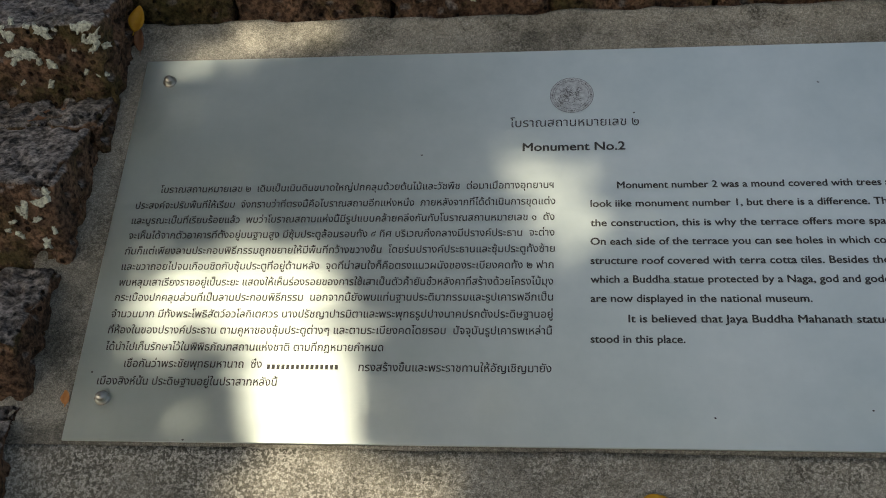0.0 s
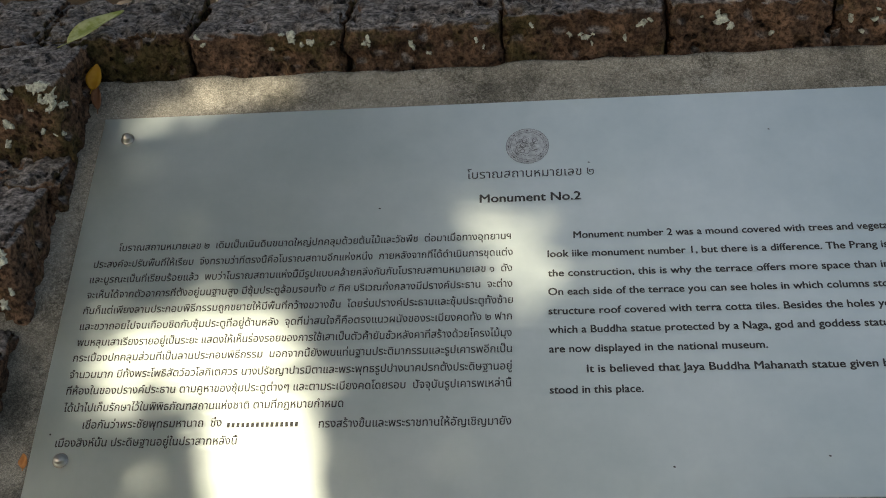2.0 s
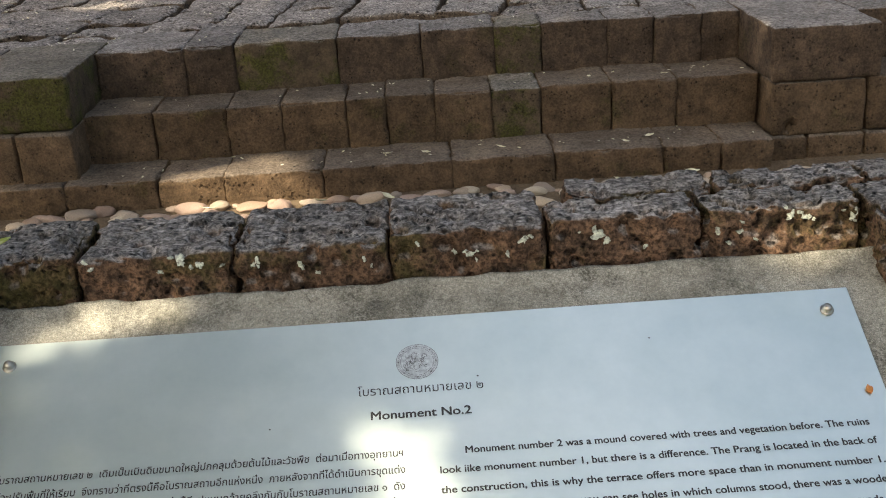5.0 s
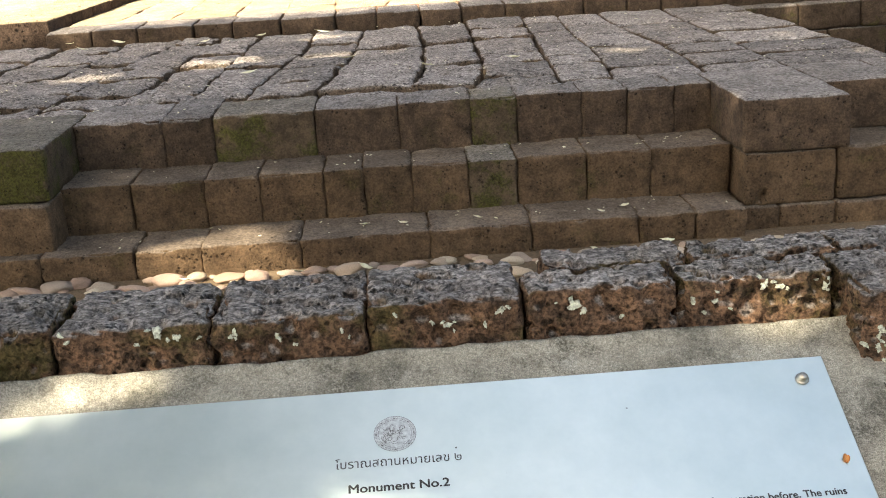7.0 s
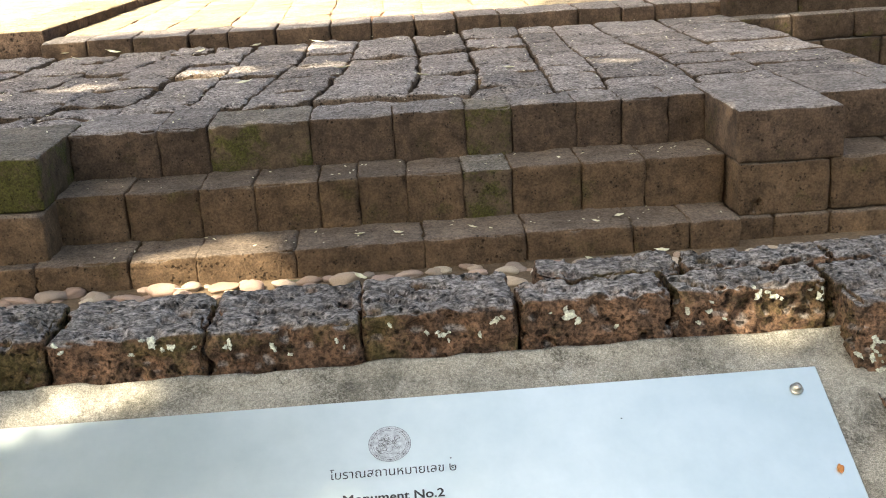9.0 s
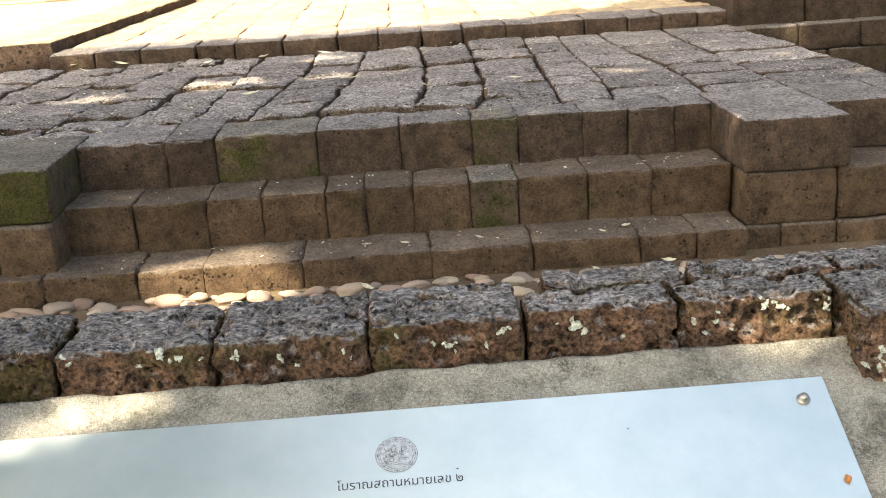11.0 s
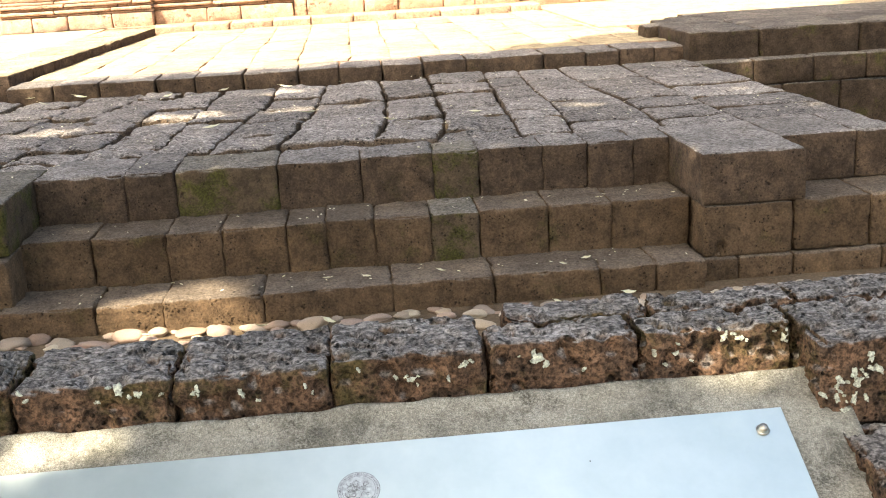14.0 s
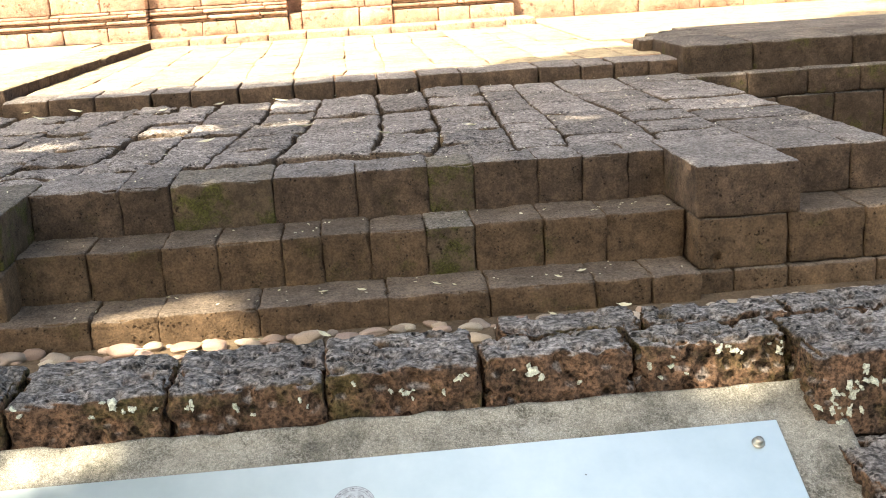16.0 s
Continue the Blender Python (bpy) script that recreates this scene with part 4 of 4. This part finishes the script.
def build_wall():
    """The lower courses of the far wall, with its mouldings and a doorway's reveal."""
    wall = thing("wall_north", "sunlit orange laterite wall with moulded base courses", "wall", kind="structure", me=box_mesh("wall_north", (-5.0, 8.80, 0.55), (6.0, 9.4, 2.6), M_WALL))
    rng = random.Random(31)

    def course(x0, x1, y, z0, z1, mean, r):
        x = x0
        while x < x1 - 0.02:
            b = min(x1, x + mean * rng.uniform(0.75, 1.3))
            if x1 - b < 0.1:
                b = x1
            stone(wall, (x + 0.003, y + rng.uniform(-0.006, 0.006), z0), (b - 0.003, 8.86, z1 - 0.002), M_WALL, rng.randint(1, 99999), r=r * 0.6, step=0.1, rough=0.006)
            x = b

    for x0, x1, y in ((-2.95, -1.66, 8.38), (-1.66, -0.46, 8.48), (0.46, 1.55, 8.50)):
        course(x0, x1, y, 0.59, 0.718, 0.36, 0.02)
        z = 0.718
        for high, back in ((0.024, 0.03), (0.030, -0.012), (0.022, 0.025), (0.030, -0.006), (0.026, 0.03)):
            course(x0, x1, y + back, z, z + high, 0.5, 0.014)
            z += high
        course(x0, x1, y + 0.06, z, 1.26, 0.40, 0.02)
        course(x0, x1, y + 0.06, 1.26, 1.75, 0.55, 0.02)
    course(-0.34, 0.46, 8.47, 0.59, 0.76, 0.45, 0.02)
    course(-0.34, 0.46, 8.50, 0.76, 0.83, 0.5, 0.02)
    course(-0.34, 0.46, 8.52, 0.83, 1.2, 0.5, 0.02)
    course(-0.46, -0.34, 8.50, 0.59, 0.74, 0.5, 0.02)
    course(1.55, 6.0, 8.62, 0.55, 0.80, 0.5, 0.02)
    course(1.55, 6.0, 8.65, 0.80, 1.2, 0.5, 0.02)


build_wall()

# ---- river pebbles along the foot of the steps ----


def pebble_mesh(seed):
    bm = bmesh.new()
    bmesh.ops.create_icosphere(bm, subdivisions=3, radius=1.0)
    p = np.array([v.co[:] for v in bm.verts])
    p = p * (1 + 0.34 * field(p + seed * 3.7, 1.0, seed) + 0.13 * field(p, 2.6, seed + 1))[:, None]
    faces = [[v.index for v in f.verts] for f in bm.faces]
    bm.free()
    return mesh_of("pebble", p, faces, M_PEBBLE)


def build_pebbles():
    rng = random.Random(12)
    shapes = [pebble_mesh(k) for k in range(9)]
    spots = [(-1.18, 1.74, 0.036), (-1.045, 1.77, 0.040), (-0.90, 1.735, 0.034), (-0.795, 1.70, 0.030), (-0.70, 1.745, 0.040), (-0.62, 1.765, 0.034), (-0.526, 1.745, 0.040), (-0.43, 1.72, 0.034)]
    spots += [(-0.33, 1.735, 0.036), (-0.26, 1.755, 0.034), (-0.15, 1.725, 0.040), (-0.035, 1.735, 0.030), (0.05, 1.745, 0.034), (0.15, 1.765, 0.026), (0.25, 1.765, 0.028), (0.37, 1.745, 0.030), (0.49, 1.735, 0.028)]
    spots += [(0.58, 1.745, 0.028), (0.68, 1.725, 0.022), (0.785, 1.715, 0.036), (0.89, 1.735, 0.028), (1.16, 1.735, 0.028), (1.27, 1.745, 0.026), (1.39, 1.755, 0.026), (1.50, 1.745, 0.024)]
    for k in range(34):
        spots.append((-1.25 + 2.9 * rng.random(), 1.69 + 0.10 * rng.random(), rng.uniform(0.018, 0.032)))
    for k in range(40):
        spots.append((-1.5 + 3.3 * rng.random(), 1.46 + 0.24 * rng.random(), rng.uniform(0.016, 0.034)))
    for k in range(16):
        spots.append((-1.2 + 2.2 * rng.random(), 1.70 + 0.08 * rng.random(), rng.uniform(0.010, 0.018)))
    for k, (x, y, r) in enumerate(spots):
        flat = rng.uniform(0.36, 0.58)
        ob = thing("pebble", "smooth tan river pebble at the foot of the steps", "pebble", "pebbles along the steps", me=shapes[k % 9])
        ob.matrix_world = pose(x, y, GROUND_Z + r * flat * 0.62, rng.uniform(-10, 10), rng.uniform(-10, 10), rng.uniform(-35, 35)) @ Matrix.Diagonal((r * rng.uniform(1.0, 1.3), r * rng.uniform(0.75, 0.95), r * flat, 1))


build_pebbles()

# ---- fallen leaves ----


def leaf_mesh(length, width, curl, material, tip=1.0, twist=0.0):
    n, m = 12, 4
    v = []
    for i in range(n + 1):
        t = i / n
        w = width / 2 * math.sin(math.pi * t ** (0.85 * tip)) ** 0.8 + 0.0006
        for j in range(m + 1):
            s = 2 * j / m - 1
            v.append((length * (t - 0.5), w * s + twist * length * math.sin(3.0 * t), curl * length * (4 * (t - 0.5) ** 2) + abs(s) * w * 0.35 + 0.001 * math.sin(9 * t + 4 * s)))
    f = [(i * (m + 1) + j, (i + 1) * (m + 1) + j, (i + 1) * (m + 1) + j + 1, i * (m + 1) + j + 1) for i in range(n) for j in range(m)]
    stem = len(v)
    v += [(-length * 0.5, -0.0006, curl * length), (-length * 0.5, 0.0006, curl * length), (-length * 0.66, 0.0006, curl * length + 0.002), (-length * 0.66, -0.0006, curl * length + 0.002)]
    f.append((stem, stem + 1, stem + 2, stem + 3))
    return mesh_of("leaf", v, f, material)


def thick_leaf(name, label, length, width, curl, material, m, tip=1.0, twist=0.0):
    me = leaf_mesh(length, width, curl, material, tip, twist)
    ob = thing(name, label, "leaf", "fallen leaves", me=me)
    ob.matrix_world = m
    sheet = ob.modifiers.new("thickness", "SOLIDIFY")
    sheet.thickness = 0.0007
    return ob


thick_leaf("fallen_leaf", "curled pale green leaf lying on the laterite border", 0.115, 0.034, 0.02, M_LEAF_GREEN, pose(-0.655, 0.135, 0.570, 6, -6, 58), 1.0, 0.06)
thick_leaf("fallen_leaf", "bright yellow leaf stuck in the corner of the border", 0.040, 0.022, 0.03, M_LEAF_YELLOW, pose(-0.655, 0.082, 0.512, 62, 0, 8) @ pose(0, 0, 0, 0, 0, 70))
thick_leaf("fallen_leaf", "dry brown leaf leaning beside the yellow leaf", 0.042, 0.014, 0.04, M_LEAF_BROWN, pose(-0.654, 0.070, 0.486, 55, 0, 0) @ pose(0, 0, 0, 0, 0, 95))
thick_leaf("fallen_leaf", "dry curled pinkish brown leaf on the laterite", 0.050, 0.011, 0.10, M_LEAF_BROWN, pose(-0.752, -0.075, 0.430, 20, 0, 42), 1.0, 0.12)
thick_leaf("fallen_leaf", "small orange leaf fleck on the steel plaque", 0.0135, 0.0085, 0.01, M_LEAF_ORANGE, on_slope(0.6118, -0.1207, 0.0062) @ pose(0, 0, 0, 0, 0, 85))
thick_leaf("fallen_leaf", "yellow leaf on the concrete below the plaque", 0.045, 0.026, 0.02, M_LEAF_YELLOW, on_slope(0.0875, -0.5500, 0.004) @ pose(0, 0, 0, 0, 0, 12))
thick_leaf("fallen_leaf", "small orange leaf under the plaque's edge", 0.020, 0.010, 0.02, M_LEAF_ORANGE, on_slope(-0.6435, -0.4385, 0.003) @ pose(0, 0, 0, 0, 0, 100))


def scatter_leaves():
    rng = random.Random(21)
    spots = [(-0.422, 4.503), (-1.676, 4.49), (-0.914, 4.21), (0.162, 2.944), (-0.168, 3.30), (-0.641, 4.31), (0.511, 2.995), (-1.53, 4.21), (-0.326, 4.28), (-0.561, 3.063), (-1.396, 4.417)]
    for x, y in spots:
        thick_leaf("fallen_leaf", "small straw-coloured leaf on the grey paving", rng.uniform(0.048, 0.075), rng.uniform(0.024, 0.034), 0.12, M_LEAF_STRAW, pose(x, y, Z3 + 0.016, rng.uniform(-12, 12), rng.uniform(-12, 12), rng.uniform(-40, 40)))
    for x, y in ((0.26, 1.898), (0.648, 1.868), (0.733, 1.913), (-0.099, 1.91), (0.024, 1.895)):
        thick_leaf("fallen_leaf", "small straw-coloured leaf on the bottom step", rng.uniform(0.022, 0.036), rng.uniform(0.012, 0.016), 0.12, M_LEAF_STRAW, pose(x, y, Z1 + 0.006, rng.uniform(-12, 12), rng.uniform(-12, 12), rng.uniform(-50, 50)))
    for x, y in ((-0.30, 1.70), (-0.64, 1.70), (-0.1, 1.70), (0.60, 1.70), (0.83, 1.74)):
        thick_leaf("fallen_leaf", "small dry straw leaf among the pebbles", 0.04, 0.016, 0.15, M_LEAF_STRAW, pose(x, y, GROUND_Z + 0.03, rng.uniform(-25, 25), rng.uniform(-25, 25), rng.uniform(-60, 60)))


scatter_leaves()



def build_litter():
    """Crumbs of dry leaf and grit on the paving and the steps: too many to count."""
    rng = np.random.RandomState(77)
    v, f = [], []
    for k in range(300):
        if k < 240:
            p = np.array((rng.uniform(-1.9, 1.8), rng.uniform(2.3, 4.5), Z3 + 0.006))
        elif k < 270:
            p = np.array((rng.uniform(-1.0, 1.08), rng.uniform(1.84, 2.0), Z1 + 0.004))
        else:
            p = np.array((rng.uniform(-1.0, 1.08), rng.uniform(2.05, 2.21), Z2 + 0.004))
        a = rng.uniform(0, 6.28)
        size = rng.uniform(0.003, 0.007)
        u = np.array((math.cos(a), math.sin(a), rng.uniform(-0.4, 0.4))) * size
        w = np.array((-math.sin(a), math.cos(a), rng.uniform(-0.4, 0.4))) * size * rng.uniform(0.3, 0.6)
        up = np.array((0, 0, 0.0015))
        n = len(v)
        v.extend([p - u, p + w, p + u, p - w, p - u + up, p + w + up, p + u + up, p - w + up])
        f.extend([(n + 4, n + 7, n + 6, n + 5), (n, n + 1, n + 2, n + 3), (n, n + 4, n + 5, n + 1), (n + 1, n + 5, n + 6, n + 2), (n + 2, n + 6, n + 7, n + 3), (n + 3, n + 7, n + 4, n)])
    thing("leaf_litter", "scattered dry crumbs of leaf on the stone", "litter", kind="stuff", me=mesh_of("leaf_litter", v, f, M_LEAF_STRAW, False))


build_litter()

# ---- the tree whose crown shades the sign and the steps ----
# Where the crown lets the sun through: centre, half widths, turn, on the level of the sign or of the terrace.
GAPS_LOW = [
    (-0.445, -0.300, 0.155, 0.072, 3), (-0.36, -0.35, 0.110, 0.080, 0), (-0.325, -0.435, 0.090, 0.105, 0), (-0.005, -0.185, 0.080, 0.062, -38), (-0.07, -0.125, 0.080, 0.030, -28), (-0.54, 0.030, 0.10, 0.030, 20),
    (-0.43, 0.080, 0.12, 0.040, 8), (0.60, 0.120, 0.11, 0.055, 0), (-0.28, -0.54, 0.17, 0.055, 0), (0.56, -0.55, 0.09, 0.035, 0),
]
GAPS_HIGH = [(-0.72, 1.62, 0.25, 0.15, 0), (-0.60, 1.77, 0.15, 0.10, 0), (-0.70, 3.55, 0.20, 0.12, 0), (-1.27, 3.37, 0.20, 0.13, 0), (-0.24, 3.60, 0.18, 0.09, 0), (-0.30, 4.26, 0.17, 0.09, 0), (1.04, 3.16, 0.12, 0.08, 0)]


def outside(x, y, gaps):
    """Which of the points lie in no gap."""
    keep = np.ones(len(x), bool)
    for cx, cy, a, b, turn in gaps:
        c, s = math.cos(radians(turn)), math.sin(radians(turn))
        u, w = (x - cx) * c + (y - cy) * s, -(x - cx) * s + (y - cy) * c
        keep &= (u / a) ** 2 + (w / b) ** 2 > 1
    return keep


def build_tree():
    tree = thing("shade_tree", "tall broad tree with a dense green crown that shades the sign", "tree")
    rng = np.random.RandomState(5)
    s = np.array(SUN)

    def leaves(p, small, large):
        n = len(p)
        a, b = rng.randn(n, 3), rng.randn(n, 3)
        a /= np.linalg.norm(a, axis=1, keepdims=True)
        b = np.cross(a, b)
        b /= np.linalg.norm(b, axis=1, keepdims=True)
        size = rng.uniform(small, large, (n, 1))
        return np.stack([p - a * size, p + b * size * 0.42, p + a * size, p - b * size * 0.42], 1).reshape(-1, 3)

    # the low bough over the sign
    n = 52000
    x, y, h = rng.uniform(-1.6, 1.7, n), rng.uniform(-1.2, 1.0, n), rng.uniform(4.1, 4.9, n)
    keep = outside(x + rng.randn(n) * 0.020, y + rng.randn(n) * 0.016, GAPS_LOW) | (rng.rand(n) < 0.012)
    low = np.stack([x, y, 0.437 + SLOPE * np.minimum(y, 0.12)], 1)[keep] + s * (h[keep] / s[2])[:, None]
    # the main crown, and the taller boughs further off
    n = 85000
    x, y = rng.uniform(-5.0, 6.5, n), rng.uniform(-3.5, 7.0, n)
    edge = 4.62 + 0.07 * (x + 1.5) + 0.55 * np.maximum(x - 0.6, 0) + 0.05 * np.sin(5 * x) + 0.05 * np.sin(13 * x)
    keep = (y < edge) & ~((np.abs(x) < 1.5) & (y > -1.0) & (y < 0.85)) & outside(x, y, GAPS_HIGH)
    x, y = x[keep], y[keep]
    h = np.where((x > 2.7) & (y > 1.5), rng.uniform(17, 20, len(x)), rng.uniform(6.2, 7.6, len(x)))
    high = np.stack([x, y, np.full(len(x), 0.40)], 1) + s * (h / s[2])[:, None]
    # a bough overhead that the plaque mirrors, and unseen leaves added to dim the right platform
    n = 11000
    x, y, h = rng.uniform(-3.6, -0.25, n), rng.uniform(-0.7, 2.4, n), rng.uniform(3.7, 4.4, n)
    drop = SUN.xy / SUN.z
    keep = outside(x - drop.x * h, y - drop.y * h, GAPS_HIGH) & (x < -0.4 + 0.35 * np.sin(3 * y))
    over = np.stack([x, y, 0.40 + h], 1)[keep]
    # added out of view, on no limb, to block skylight from the right
    n = 14000
    aside = np.stack([rng.uniform(2.2, 7.0, n), rng.uniform(1.8, 6.6, n), rng.uniform(4.4, 6.0, n)], 1)
    aside = aside[np.hypot((aside[:, 0] - 4.7) / 2.5, (aside[:, 1] - 4.2) / 2.5) + 0.12 * np.sin(4 * aside[:, 0]) + 0.12 * np.sin(5 * aside[:, 1]) < 1]
    high = np.concatenate([high, aside])
    low = np.concatenate([low, over])
    v = np.concatenate([leaves(low, 0.03, 0.055), leaves(high, 0.07, 0.12)])
    f = np.arange(len(v)).reshape(-1, 4).tolist()
    part("crown", mesh_of("crown", v, f, M_CROWN, False), tree, label="dense mass of small green leaves")

    def limb(points, r0, r1):
        vv, ff, n = [], [], 10
        for i, p in enumerate(points):
            r = r0 + (r1 - r0) * i / (len(points) - 1)
            for k in range(n):
                a = 2 * math.pi * k / n
                vv.append((p[0] + r * math.cos(a), p[1] + r * math.sin(a), p[2]))
        for i in range(len(points) - 1):
            ff += [(i * n + k, i * n + (k + 1) % n, (i + 1) * n + (k + 1) % n, (i + 1) * n + k) for k in range(n)]
        return mesh_of("limb", vv, ff, M_BARK)

    foot = np.array((-8.0, -6.5, 0.0))
    part("trunk", limb([foot, foot + (0.05, 0.1, 1.5), foot + (0.2, 0.2, 3.2), foot + (0.5, 0.4, 5.2), foot + (0.8, 0.8, 7.2)], 0.42, 0.22), tree)
    for k, end in enumerate(((-3.4, -2.7, 3.5), (-9.0, -4.0, 7.2), (-6.5, -7.5, 7.2), (-7.0, -3.2, 7.0))):
        start = foot + (0.3, 0.25, 3.6 + 0.6 * k)
        e = np.array(end)
        part("limb", limb([start, start + (e - start) * 0.4 + (0, 0, 0.5), start + (e - start) * 0.75 + (0, 0, 0.4), e], 0.16, 0.04), tree)


build_tree()
